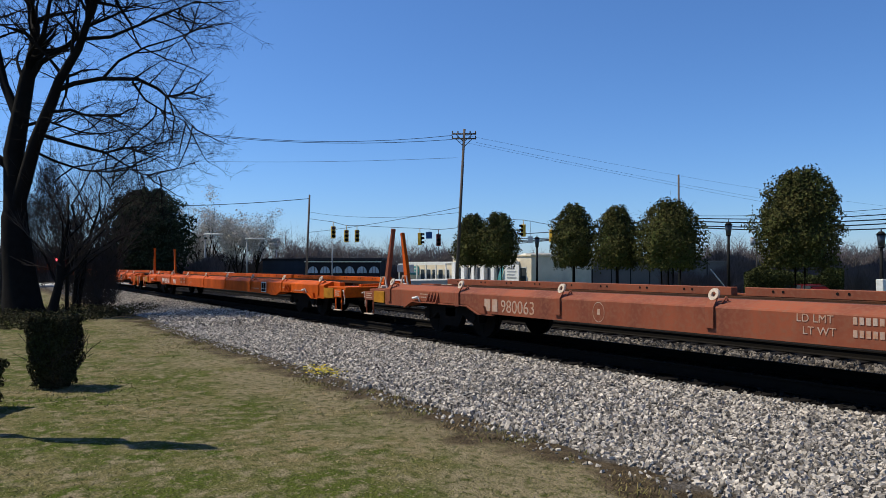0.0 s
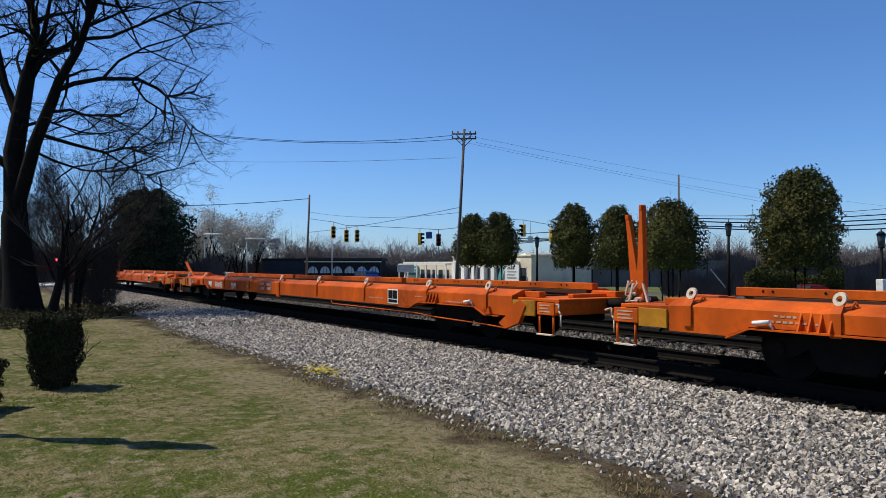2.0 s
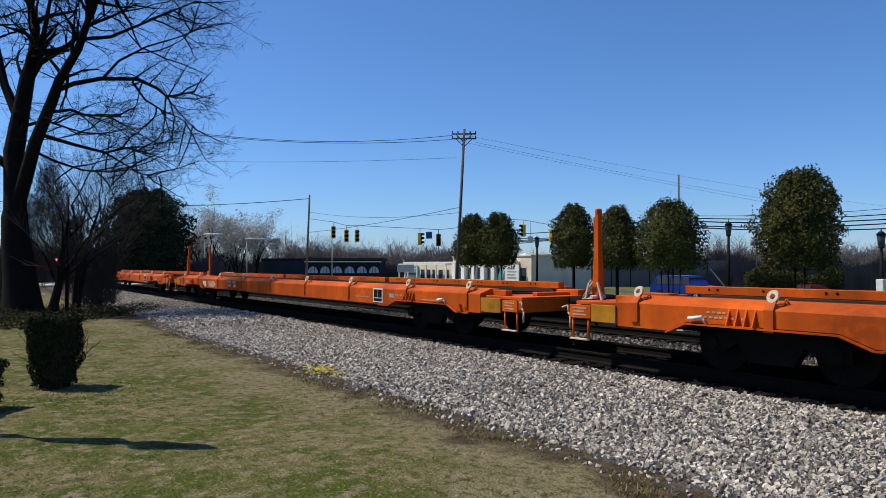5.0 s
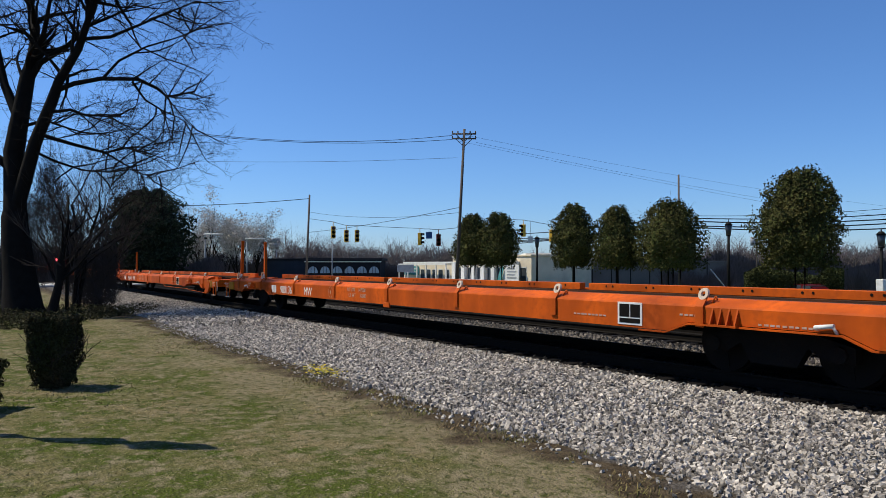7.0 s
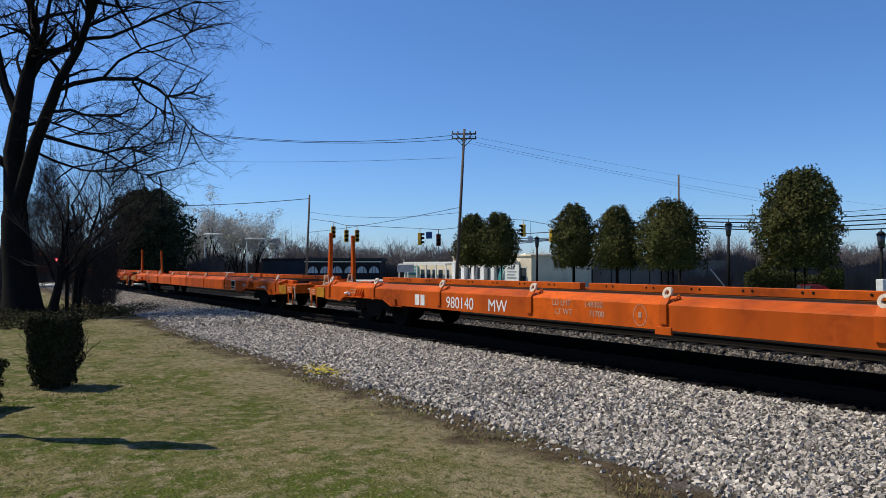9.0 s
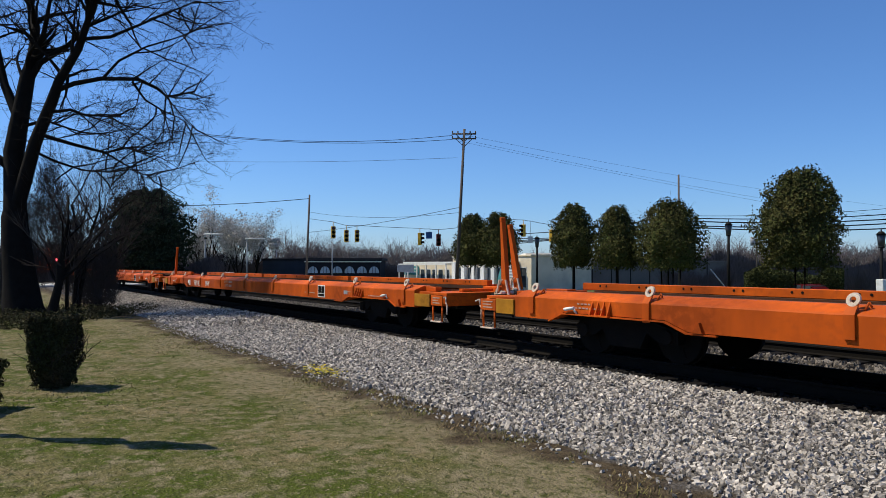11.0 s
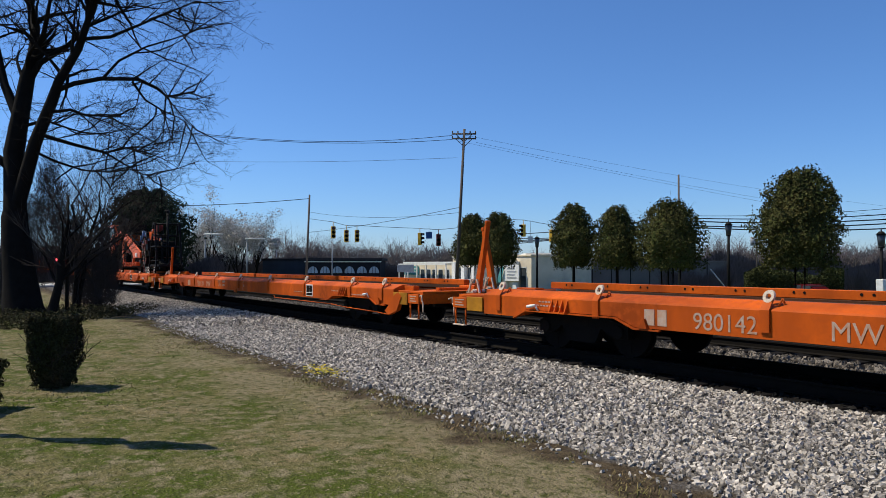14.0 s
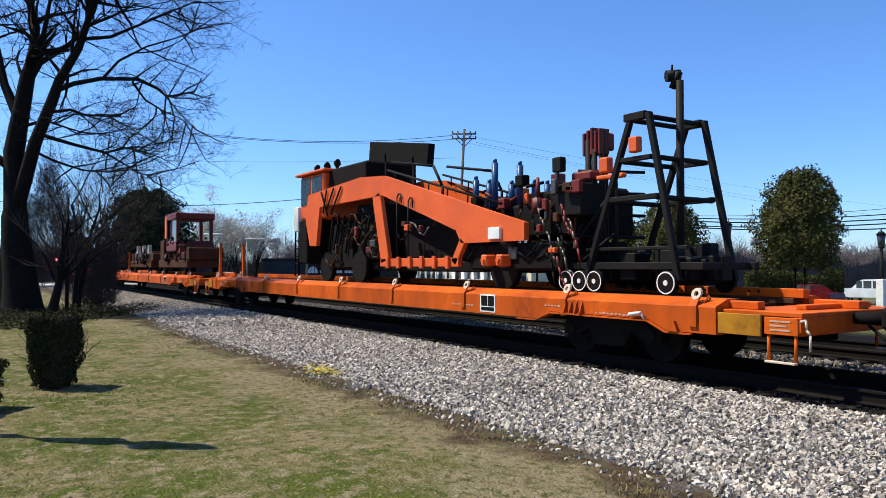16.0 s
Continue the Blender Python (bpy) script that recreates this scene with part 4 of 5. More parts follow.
def small_machine(off, seed, k, cab=True, low=False):
    rng = random.Random(seed)
    m = empty("track_machine", pose(0, TRACK_Y, RAIL_Z + ZT), "dark red track machine with a small cab on a flatcar" if cab else "low dark red track machine on a flatcar", "track machine")
    b = B()
    box(b, (off - 3.2, -.9, .35), (off + 3.2, .9, .75), .04)
    part("chassis", b, SHADE_GRIME, m, "dark grimy machine chassis")
    for i in range(7):
        x = off - 3 + i * .95
        b = B()
        box(b, (x, -.85, .75), (x + rng.uniform(.4, .9), .85, .9 + rng.uniform(.1, .5 if low else 1.0)), .04)
        part("housing", b, DKRED if i % 3 == 1 else SHADE_GRIME, m)
    b = B()
    b.free()
    for i in range(16):
        x, z = off + rng.uniform(-3, 3), rng.uniform(.5, 1.0 if low else 1.7)
        b = B()
        rod(b, (x, -.95, z), (x + rng.uniform(-.6, .6), -.9, z + rng.uniform(-.3, .5)), .05, seg=6)
        part("linkage", b, BLACK, m)
    for x in (off - 2.2, off + 2.2):
        for y in (-.75, .75):
            b = B()
            rod(b, (x, y - .06, .35), (x, y + .06, .35), .35, seg=18)
            part("wheel", b, BLACK, m)
    if cab:
        b = B()
        for x in (off - 1.0, off + 1.0):
            for y in (-.85, .85):
                box(b, (x - .08, y - .08, 1.6), (x + .08, y + .08, 2.9), .01)
        box(b, (off - 1.2, -1.0, 2.85), (off + 1.2, 1.0, 3.2), .04)
        box(b, (off - 1.1, -.95, 1.2), (off + 1.1, .95, 1.75), .04)
        cb = part("cab", b, DKRED, m)
        b = B()
        box(b, (off - 1.18, -1.02, 1.9), (off - .75, -.96, 3.1), .01)
        part("side_panel", b, MRED, cb)
        b = B()
        box(b, (off - .92, -.87, 1.75), (off + .92, -.84, 2.85), .0)
        part("window", b, TINT, cb)
        b = B()
        for i in range(7):
            a = radians(20 + i * 22)
            rod(b, (off + 1.6 + .9 * math.cos(a), -.8, 1.3 + .9 * math.sin(a)), (off + 1.6 + .9 * math.cos(a + .38), -.8, 1.3 + .9 * math.sin(a + .38)), .08, seg=6)
        part("boom", b, BLACK, m)
    else:
        for x in (off - 1.8, off, off + 1.6):
            b = B()
            prism(b, [(x, .9), (x + .5, .9), (x + .25, 1.7), (x + .12, 1.7)], -.8, -.6)
            part("clamp_arm", b, EYEPAINT, m, "pale worn clamp arm")
    LOADS.append((m, k))


rail_machine()
frame_cart()
small_machine(6.6, 2, 12)
small_machine(-1.8, 3, 12, cab=False, low=True)
small_machine(8.0, 5, 13, cab=False, low=True)
small_machine(-4.0, 6, 13, cab=True)
WINDOW = material("dark_glass", (0.05, 0.06, 0.07), .1, 0, None, 1, 6, 0)


# ---- plants ----
class Wood:
    """Gathers tapered branch segments into one mesh."""

    def __init__(self, seed):
        self.v, self.f, self.rng = [], [], random.Random(seed)
        self.twigs = None

    def tube(self, pts, radii, sides=5):
        base = len(self.v)
        for i, p in enumerate(pts):
            d = (pts[min(i + 1, len(pts) - 1)] - pts[max(i - 1, 0)])
            q = d.to_track_quat("Z", "Y")
            for k in range(sides):
                a = 6.2832 * k / sides
                self.v.append(tuple(p + q @ Vector((radii[i] * math.cos(a), radii[i] * math.sin(a), 0))))
        for i in range(len(pts) - 1):
            for k in range(sides):
                a, b = base + i * sides + k, base + i * sides + (k + 1) % sides
                self.f.append((a, b, b + sides, a + sides))

    def grow(self, p, d, length, r, depth, spread=0.6, lift=0.1, kids=4, tips=None):
        rng = self.rng
        n = 5 if depth > 1 else (4 if depth else 3)
        pts, rad = [p], [r]
        d = d.normalized()
        for i in range(n):
            d = (d + Vector((rng.gauss(0, .16), rng.gauss(0, .16), rng.gauss(0, .12) + lift * .3))).normalized()
            p = p + d * (length / n)
            pts.append(p)
            rad.append(max(r * (1 - .72 * (i + 1) / n), .004))
        (self.twigs if self.twigs is not None and depth <= 1 else self).tube(pts, rad, 6 if depth > 2 else (4 if depth > 0 else 3))
        if depth == 0:
            if tips is not None:
                tips.append(pts[-1])
            return
        for k in range(kids + (1 if depth > 1 else 0)):
            t = rng.uniform(.25, 1.0)
            i = min(int(t * n), n - 1)
            q = pts[i].lerp(pts[i + 1], t * n - i)
            side = Vector((rng.gauss(0, 1), rng.gauss(0, 1), rng.gauss(0, .7)))
            nd = (d * (1 - spread) + side.normalized() * spread + Vector((0, 0, lift))).normalized()
            self.grow(q, nd, length * rng.uniform(.42, .72), rad[i] * rng.uniform(.42, .65), depth - 1, spread, lift, kids, tips)

    def put(self, name, mat, parent=None):
        ob = mesh_object(name, self.v, self.f, mat, True)
        ob.parent = parent
        return ob


def leaf_cloud(n, shape, size, seed, flat=0.0):
    """Small bent leaves spread by shape(rng) -> point, normal-ish direction."""
    rng = random.Random(seed)
    v, f = [], []
    for i in range(n):
        p, out = shape(rng)
        s = size * rng.uniform(.6, 1.4)
        a = Vector((rng.gauss(0, 1), rng.gauss(0, 1), rng.gauss(0, .7))).normalized()
        nrm = (out + a * .9).normalized()
        t = nrm.orthogonal().normalized()
        t.rotate(Matrix.Rotation(rng.uniform(0, 6.28), 3, nrm))
        b = nrm.cross(t)
        k = len(v)
        v += [tuple(p - t * s), tuple(p + b * s * .5 + nrm * s * .2), tuple(p + t * s), tuple(p - b * s * .5 + nrm * s * .2)]
        f.append((k, k + 1, k + 2, k + 3))
    return v, f


def crown_shape(cz0, cz1, rad, seed, profile):
    off = Vector((seed * 3.1, seed * 1.7, 0))

    def shape(rng):
        t = rng.random() ** .9
        a = rng.uniform(0, 6.2832)
        z = cz0 + (cz1 - cz0) * t
        r = rad * profile(t)
        d = Vector((math.cos(a), math.sin(a), 0))
        lump = 1 + .42 * noise.noise((d * 1.9 + Vector((0, 0, z * 1.1)) + off)) + .30 * noise.noise((d * 4.2 + Vector((0, 0, z * 2.4)) + off))
        k = (1 - rng.random() ** 2.2 * .45) * lump
        p = d * r * k + Vector((0, 0, z + rng.gauss(0, .10) + .5 * rad * .3 * noise.noise((d * 1.3 + off)) * t))
        return p, (d + Vector((0, 0, t - .35))).normalized()
    return shape


def core(cz0, cz1, rad, seed, profile, mat, parent):
    rows, n = 12, 16
    off = Vector((seed * 3.1, seed * 1.7, 0))
    v, f = [], []
    for j in range(rows + 1):
        t = j / rows
        for i in range(n):
            a = 6.2832 * i / n
            d = Vector((math.cos(a), math.sin(a), 0))
            z = cz0 + (cz1 - cz0) * t
            lump = 1 + .42 * noise.noise((d * 1.9 + Vector((0, 0, z * 1.1)) + off))
            r = rad * profile(t) * lump * .72 + .02
            v.append((d.x * r, d.y * r, z * .97 + .03 * cz0))
    for j in range(rows):
        for i in range(n):
            f.append((j * n + i, j * n + (i + 1) % n, (j + 1) * n + (i + 1) % n, (j + 1) * n + i))
    return v, f


def leafy_tree(name, place, top, low, rad, seed, mat, label, leaves=4200, size=.11, stems=1, dome=None, group=""):
    ob = empty(name, Matrix.Translation(place), label, "tree", group)
    prof = dome or (lambda t: max(0.05, (1 - (abs(t - .3) / .74) ** 2.0)) ** .62 if t > .3 else (.8 + .2 * t / .3))
    w = Wood(seed)
    for i in range(stems):
        x = (i - (stems - 1) / 2) * .35
        base = Vector((x, .1 * (i % 2), -.35))
        w.tube([base, base + Vector((x * .2, 0, low + .4)), Vector((x * .4, 0, (low + top) / 2)), Vector((0, 0, top - .4))], [.11 if stems == 1 else .07, .09 if stems == 1 else .055, .06, .01], 7)
        for k in range(7):
            w.grow(Vector((x * .5, 0, low + .25 + k * (top - low) * .11)), Vector((math.cos(k * 2.4), math.sin(k * 2.4), .5)), rad * .8, .035, 1, .5, .1, 3)
    w.put("trunk", BARK, ob)
    v, f = leaf_cloud(leaves, crown_shape(low, top, rad, seed, prof), size, seed)
    v2, f2 = core(low + .1, top - .25, rad, seed, prof, mat, ob)
    k = len(v)
    v += v2
    f += [tuple(i + k for i in q) for q in f2]
    # a few sprigs that break the outline
    c = mesh_object("crown", v, f, mat)
    c.parent = ob
    return ob


def row_tree(px, y=33.0):
    """A place on the planted row beside the road, on a given bearing (tangent to the right of the view)."""
    far = y / (math.sin(TURN) + math.cos(TURN) * px)
    return spot(px * far, far, -0.28)


for i, (b, top, low, rad, stems) in enumerate(((.040, 6.0, 2.1, 1.45, 2), (.076, 5.9, 2.05, 1.55, 2), (.178, 5.95, 2.0, 1.5, 1), (.237, 5.6, 1.95, 1.45, 1), (.309, 5.7, 1.9, 1.85, 4), (.485, 6.55, 1.95, 1.95, 2))):
    leafy_tree("holly_tree", row_tree(b), top, low, rad, 11 + i * 3, LEAF, "clipped evergreen holly tree with a bare lower stem" if stems == 1 else "dense evergreen holly tree with several stems", 8500 if i < 5 else 13000, .078, stems, None, "holly trees along the road")

leafy_tree("cedar_tree", spot(-30.2, 75, -.7), 10.2, 1.4, 4.3, 41, PINE, "broad dark evergreen cedar tree", 12000, .17, 1, lambda t: max(.04, 1 - (max(0, t - .42) / .6) ** 2.2) ** .55 * (.74 + .26 * min(1, t / .42)))


def bare_tree(name, place, height, seed, label, mat=TWIG, depth=3, kids=4, r=None, spread=.55, stems=1, category="tree", group=""):
    ob = empty(name, Matrix.Translation(place), label, category, group)
    w = Wood(seed)
    if depth > 1:
        w.twigs = Wood(seed)
    for i in range(stems):
        a = i * 2.4
        lean = Vector((math.cos(a) * .25 * (stems > 1), math.sin(a) * .25 * (stems > 1), 1))
        w.grow(Vector((0, 0, -.3)), lean, height * .62, r or height * .018, depth, spread, .22, kids)
    w.put("trunk", mat, ob)
    if depth > 1:
        w.twigs.put("crown", TWIG if mat == BARK else mat, ob)
    return ob


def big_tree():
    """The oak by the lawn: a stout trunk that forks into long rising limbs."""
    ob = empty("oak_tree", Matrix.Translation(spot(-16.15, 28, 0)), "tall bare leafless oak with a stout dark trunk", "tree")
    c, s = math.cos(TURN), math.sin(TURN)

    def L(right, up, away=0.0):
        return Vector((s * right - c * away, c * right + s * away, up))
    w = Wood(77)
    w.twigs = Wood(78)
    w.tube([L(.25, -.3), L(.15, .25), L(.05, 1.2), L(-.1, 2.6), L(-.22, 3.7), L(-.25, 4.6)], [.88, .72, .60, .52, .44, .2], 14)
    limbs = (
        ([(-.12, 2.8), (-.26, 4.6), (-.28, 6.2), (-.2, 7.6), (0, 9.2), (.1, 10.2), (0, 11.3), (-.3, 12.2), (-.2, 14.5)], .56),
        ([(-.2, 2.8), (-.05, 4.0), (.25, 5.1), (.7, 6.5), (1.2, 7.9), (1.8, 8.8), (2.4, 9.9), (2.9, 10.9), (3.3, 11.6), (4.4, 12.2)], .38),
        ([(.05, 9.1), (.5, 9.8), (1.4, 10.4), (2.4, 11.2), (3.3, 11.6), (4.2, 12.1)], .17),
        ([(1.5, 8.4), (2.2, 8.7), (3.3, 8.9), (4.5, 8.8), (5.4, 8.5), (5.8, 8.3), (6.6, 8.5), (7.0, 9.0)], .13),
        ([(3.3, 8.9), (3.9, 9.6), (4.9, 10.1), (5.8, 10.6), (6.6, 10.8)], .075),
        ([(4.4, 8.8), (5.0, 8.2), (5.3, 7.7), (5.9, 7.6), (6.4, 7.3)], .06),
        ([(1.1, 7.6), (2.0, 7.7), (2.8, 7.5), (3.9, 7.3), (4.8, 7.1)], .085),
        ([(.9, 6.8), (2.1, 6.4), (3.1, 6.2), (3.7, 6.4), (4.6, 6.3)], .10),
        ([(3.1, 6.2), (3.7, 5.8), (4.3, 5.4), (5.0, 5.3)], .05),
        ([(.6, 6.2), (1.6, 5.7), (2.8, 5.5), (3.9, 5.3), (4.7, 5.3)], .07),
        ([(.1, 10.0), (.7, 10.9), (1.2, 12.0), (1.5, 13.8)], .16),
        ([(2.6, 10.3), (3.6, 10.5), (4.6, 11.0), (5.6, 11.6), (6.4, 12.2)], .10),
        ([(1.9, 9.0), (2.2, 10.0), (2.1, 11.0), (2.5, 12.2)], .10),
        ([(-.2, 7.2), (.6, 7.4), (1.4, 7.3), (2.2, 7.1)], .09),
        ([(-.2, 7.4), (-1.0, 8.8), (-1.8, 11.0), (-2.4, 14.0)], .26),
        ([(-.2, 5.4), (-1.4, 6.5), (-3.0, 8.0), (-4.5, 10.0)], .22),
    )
    rng = w.rng
    laid = []        # points already grown: right, up, away
    for i, (pts, r) in enumerate(limbs):
        away = rng.uniform(-2.0, 2.0)
        n = len(pts)
        a0 = min(laid, key=lambda q: (q[0] - pts[0][0]) ** 2 + (q[1] - pts[0][1]) ** 2)[2] if i > 1 else 0.0
        P = []
        for j, (x, z) in enumerate(pts):
            k = 1.0 if j else 0.0
            aw = a0 + away * (j / (n - 1)) ** 1.3
            P.append((x + k * rng.gauss(0, .07), z + k * rng.gauss(0, .06), aw))
        for p0, p1 in zip(P, P[1:]):
            laid += [tuple(u + (v - u) * t / 6 for u, v in zip(p0, p1)) for t in range(7)]
        P = [L(*p) for p in P]
        w.tube(P, [r * .82 * (1 - .8 * j / (n - 1)) for j in range(n)], 8)
        m = int(3 + 1.35 * n)
        for k in range(m):
            t = rng.uniform(.38, 1.0) * (n - 1)
            j = min(int(t), n - 2)
            q = P[j].lerp(P[j + 1], t - j)
            d = (P[j + 1] - P[j]).normalized()
            side = Vector((rng.gauss(0, 1), rng.gauss(0, 1), rng.gauss(.15, .8))).normalized()
            w.grow(q, d * .6 + side * .8, rng.uniform(1.3, 2.5), max(.034, r * .2), 3, .62, .06, 3)
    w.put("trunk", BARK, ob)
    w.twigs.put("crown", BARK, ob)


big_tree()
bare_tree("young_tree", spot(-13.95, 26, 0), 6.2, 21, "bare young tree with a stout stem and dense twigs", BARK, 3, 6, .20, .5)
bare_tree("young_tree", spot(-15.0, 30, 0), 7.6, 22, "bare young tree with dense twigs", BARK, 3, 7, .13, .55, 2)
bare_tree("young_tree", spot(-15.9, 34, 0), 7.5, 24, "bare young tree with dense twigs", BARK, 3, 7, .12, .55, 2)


# twig colour lightened to carry the distance haze
HAZETWIG = material("haze_paled_twigs", (0.17, 0.140, 0.135), .95, 0, (0.13, 0.110, 0.106), .05, 1, 0)


def far_wood():
    """Leafless woodland along the horizon."""
    w = Wood(5)
    rng = w.rng
    for i in range(430):
        far = rng.uniform(128, 175)
        t = rng.uniform(-.62, .64)
        top = 4.5 + 2.4 * (noise.noise((t * 9, 3, 0)) + .4) + rng.uniform(-1, 1.6)
        if .1 < t < .3:
            top *= .75
        p = spot(t * far, far, -.8)
        w.grow(p, Vector((rng.gauss(0, .15), rng.gauss(0, .15), 1)), max(4.0, top) * .8, .24, 2, .62, .3, 8)
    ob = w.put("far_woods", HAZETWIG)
    tagged(ob, "leafless woods on the horizon, distance haze put into their grey-brown", "woods", kind="stuff")


far_wood()


def brush(name, t0, t1, far0, far1, top, n, seed, mat, label, size=.16):
    rng0 = random.Random(seed)

    def shape(rng):
        t, far = rng.uniform(t0, t1), rng.uniform(far0, far1)
        k = .85 + .3 * noise.noise((t * 30, far * .12, seed))
        z = -.8 + top * k * rng.random() ** .6 + .1
        return spot(t * far, far, z), Vector((rng.gauss(0, 1), rng.gauss(0, 1), .6)).normalized()
    v, f = leaf_cloud(n, shape, size, seed)
    return tagged(mesh_object(name, v, f, mat), label, "bushes", kind="stuff")


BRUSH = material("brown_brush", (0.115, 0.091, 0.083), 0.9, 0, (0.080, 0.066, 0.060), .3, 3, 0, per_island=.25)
GREENBRUSH = material("green_brush", (0.034, 0.042, 0.013), 0.85, 0, (0.05, 0.05, 0.018), .3, 3, 0, per_island=.5)


def thicket(name, t0, t1, far0, far1, top, n, seed, mat, label, wide=.07, stalk=(.5, 1.9), slant=.5):
    """Dense leafless brush: slender leaning stems that thin out upwards."""
    rng = np.random.default_rng(seed)
    t, far = rng.uniform(t0, t1, n), rng.uniform(far0, far1, n)
    crest = np.array([.62 + .5 * noise.noise((a * 14, b * .03, seed)) + .22 * noise.noise((a * 55, b * .1, seed)) for a, b in zip(t, far)])
    tip = -.8 + top * np.clip(crest, .25, 1.2) * rng.uniform(.35, 1.0, n)
    foot = np.maximum(-1.0, tip - rng.uniform(*stalk, n))
    c, s = math.cos(TURN), math.sin(TURN)
    right = t * far
    lean = (tip - foot) * rng.normal(0, slant, n)
    w = wide * rng.uniform(.5, 1.3, n)

    def at_right(r, z):
        return np.stack([-c * far + s * r, s * far + c * r, z], -1)
    v = np.stack([at_right(right - w, foot), at_right(right + w, foot), at_right(right + lean, tip)], 1).reshape(-1, 3)
    ob = mesh_object(name, v.tolist(), np.arange(3 * n).reshape(-1, 3).tolist(), mat)
    return tagged(ob, label, "bushes", kind="stuff")


thicket("twig_thicket", -.605, -.445, 29, 37, 8.0, 9000, 17, TWIG, "dense dark twigs of young growth behind the oak", .011, (.25, 1.1), .75)
thicket("far_thicket", -.66, .66, 150, 172, 8.6, 34000, 13, HAZETWIG, "leafless treetops on the horizon, distance haze put into their mauve-brown", .07)
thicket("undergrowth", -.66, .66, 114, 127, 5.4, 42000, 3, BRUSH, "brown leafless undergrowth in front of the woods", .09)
thicket("undergrowth", -.62, -.30, 76, 92, 4.6, 12000, 6, BRUSH, "brown leafless undergrowth beside the crossing", .06)
thicket("shrubbery", .30, .68, 66, 76, 3.7, 16000, 9, BRUSH, "dark leafless thicket behind the road", .05)
brush("shrubbery", .41, .545, 44, 49, 2.5, 30000, 4, GREENBRUSH, "olive green shrubbery behind the road", .075)


def blossom_tree(t, far, top, seed):
    p = spot(t * far, far, -.8)
    ob = empty("blossom_tree", Matrix.Translation(p), "pale white-flowering pear tree", "tree", "flowering trees")
    w = Wood(seed)
    tips = []
    for k in range(3):
        w.grow(Vector((0, 0, 0)), Vector((.18 * math.cos(k * 2.1), .18 * math.sin(k * 2.1), 1)), top * .62, .16, 2, .42, .3, 5, tips)
    w.put("trunk", BARK, ob)
    rng0 = random.Random(seed)

    def shape(rng):
        q = rng0.choice(tips)
        return q + Vector((rng.gauss(0, .4), rng.gauss(0, .4), rng.gauss(0, .45))), Vector((rng.gauss(0, 1), rng.gauss(0, 1), .5)).normalized()
    v, f = leaf_cloud(5200, shape, .115, seed)
    c = mesh_object("blossom", v, f, BLOSSOM)
    c.parent = ob


for i, (t, far, top) in enumerate(((-.322, 105, 10.6), (-.295, 108, 9.4), (-.278, 104, 8.6), (-.255, 110, 10.2), (-.335, 112, 8.4))):
    blossom_tree(t, far, top, 60 + i)


def shrub(right, far, w, d, h, seed, label):
    ob = empty("clipped_shrub", Matrix.Translation(spot(right, far, 0)) @ Matrix.Rotation(math.pi / 2 - TURN, 4, "Z"), label, "shrub", "clipped shrubs on the lawn")
    wd = Wood(seed)
    for k in range(9):
        wd.grow(Vector((random.Random(seed + k).uniform(-.15, .15), random.Random(seed * 2 + k).uniform(-.12, .12), -.05)), Vector((math.cos(k * 2.4) * .5, math.sin(k * 2.4) * .4, 1)), h * .56, .02, 2, .4, .2, 4)
    wd.put("stem", TWIG, ob)

    def shape(rng):
        z = rng.random() ** .8
        k = .74 + .32 * z ** .6 - .3 * max(0, z - .86)
        x, y = rng.uniform(-1, 1), rng.uniform(-1, 1)
        m = max(abs(x), abs(y), .001)
        u = 1 - rng.random() ** 2 * .45
        lump = 1 + .26 * noise.noise((x / m * 2.2 + seed, y / m * 2.2, z * 4))
        if rng.random() < .22:
            return Vector((x * w * .49, y * d * .49, h * (.93 + .07 * rng.random()) * (1 - .06 * m ** 3) * (1 + .12 * noise.noise((x * 3, y * 3, seed))))), Vector((0, 0, 1))
        return Vector((x / m * w * .5 * k * u * lump, y / m * d * .5 * k * u * lump, .01 * h + .99 * h * z)), Vector((x, y, .2)).normalized()
    v, f = leaf_cloud(17000, shape, .024, seed)
    k0 = len(v)
    n = 14
    for j in range(6):
        for i in range(n):
            a = 6.2832 * i / n
            x, y = math.cos(a), math.sin(a)
            m = max(abs(x), abs(y))
            k = (.72 + .3 * (j / 5) ** .6) * .76 * (1 + .1 * noise.noise((x * 2, y * 2, j + seed)))
            v.append((x / m * w * .5 * k, y / m * d * .5 * k, .01 * h + .89 * h * j / 5))
    f += [(k0 + j * n + i, k0 + j * n + (i + 1) % n, k0 + (j + 1) * n + (i + 1) % n, k0 + (j + 1) * n + i) for j in range(5) for i in range(n)]
    f.append(tuple(k0 + 5 * n + i for i in range(n)))
    c = mesh_object("foliage", v, f, HEDGE)
    c.parent = ob


shrub(-5.93, 11.25, .6, .6, 1.08, 7, "square-clipped brown-green evergreen shrub on the lawn")
shrub(-6.15, 9.35, .75, .75, .62, 9, "small round-clipped evergreen shrub on the lawn")
# slim crooked trunk added unseen beside the camera to cast the lawn's shadow
ob = empty("young_tree", Matrix.Translation(spot(-5.25, 8.1, 0)), "unseen slim crooked trunk added to cast a shadow on the lawn", "tree")
w = Wood(31)
w.tube([Vector((.05, 0, -.2)), Vector((0, .02, .8)), Vector((.04, -.02, 1.7)), Vector((0, .05, 2.6)), Vector((.04, .0, 3.3)), Vector((.02, .03, 4.1)), Vector((.05, 0, 4.5))], [.11, .10, .10, .16, .19, .13, .02], 9)
w.put("trunk", BARK, ob)


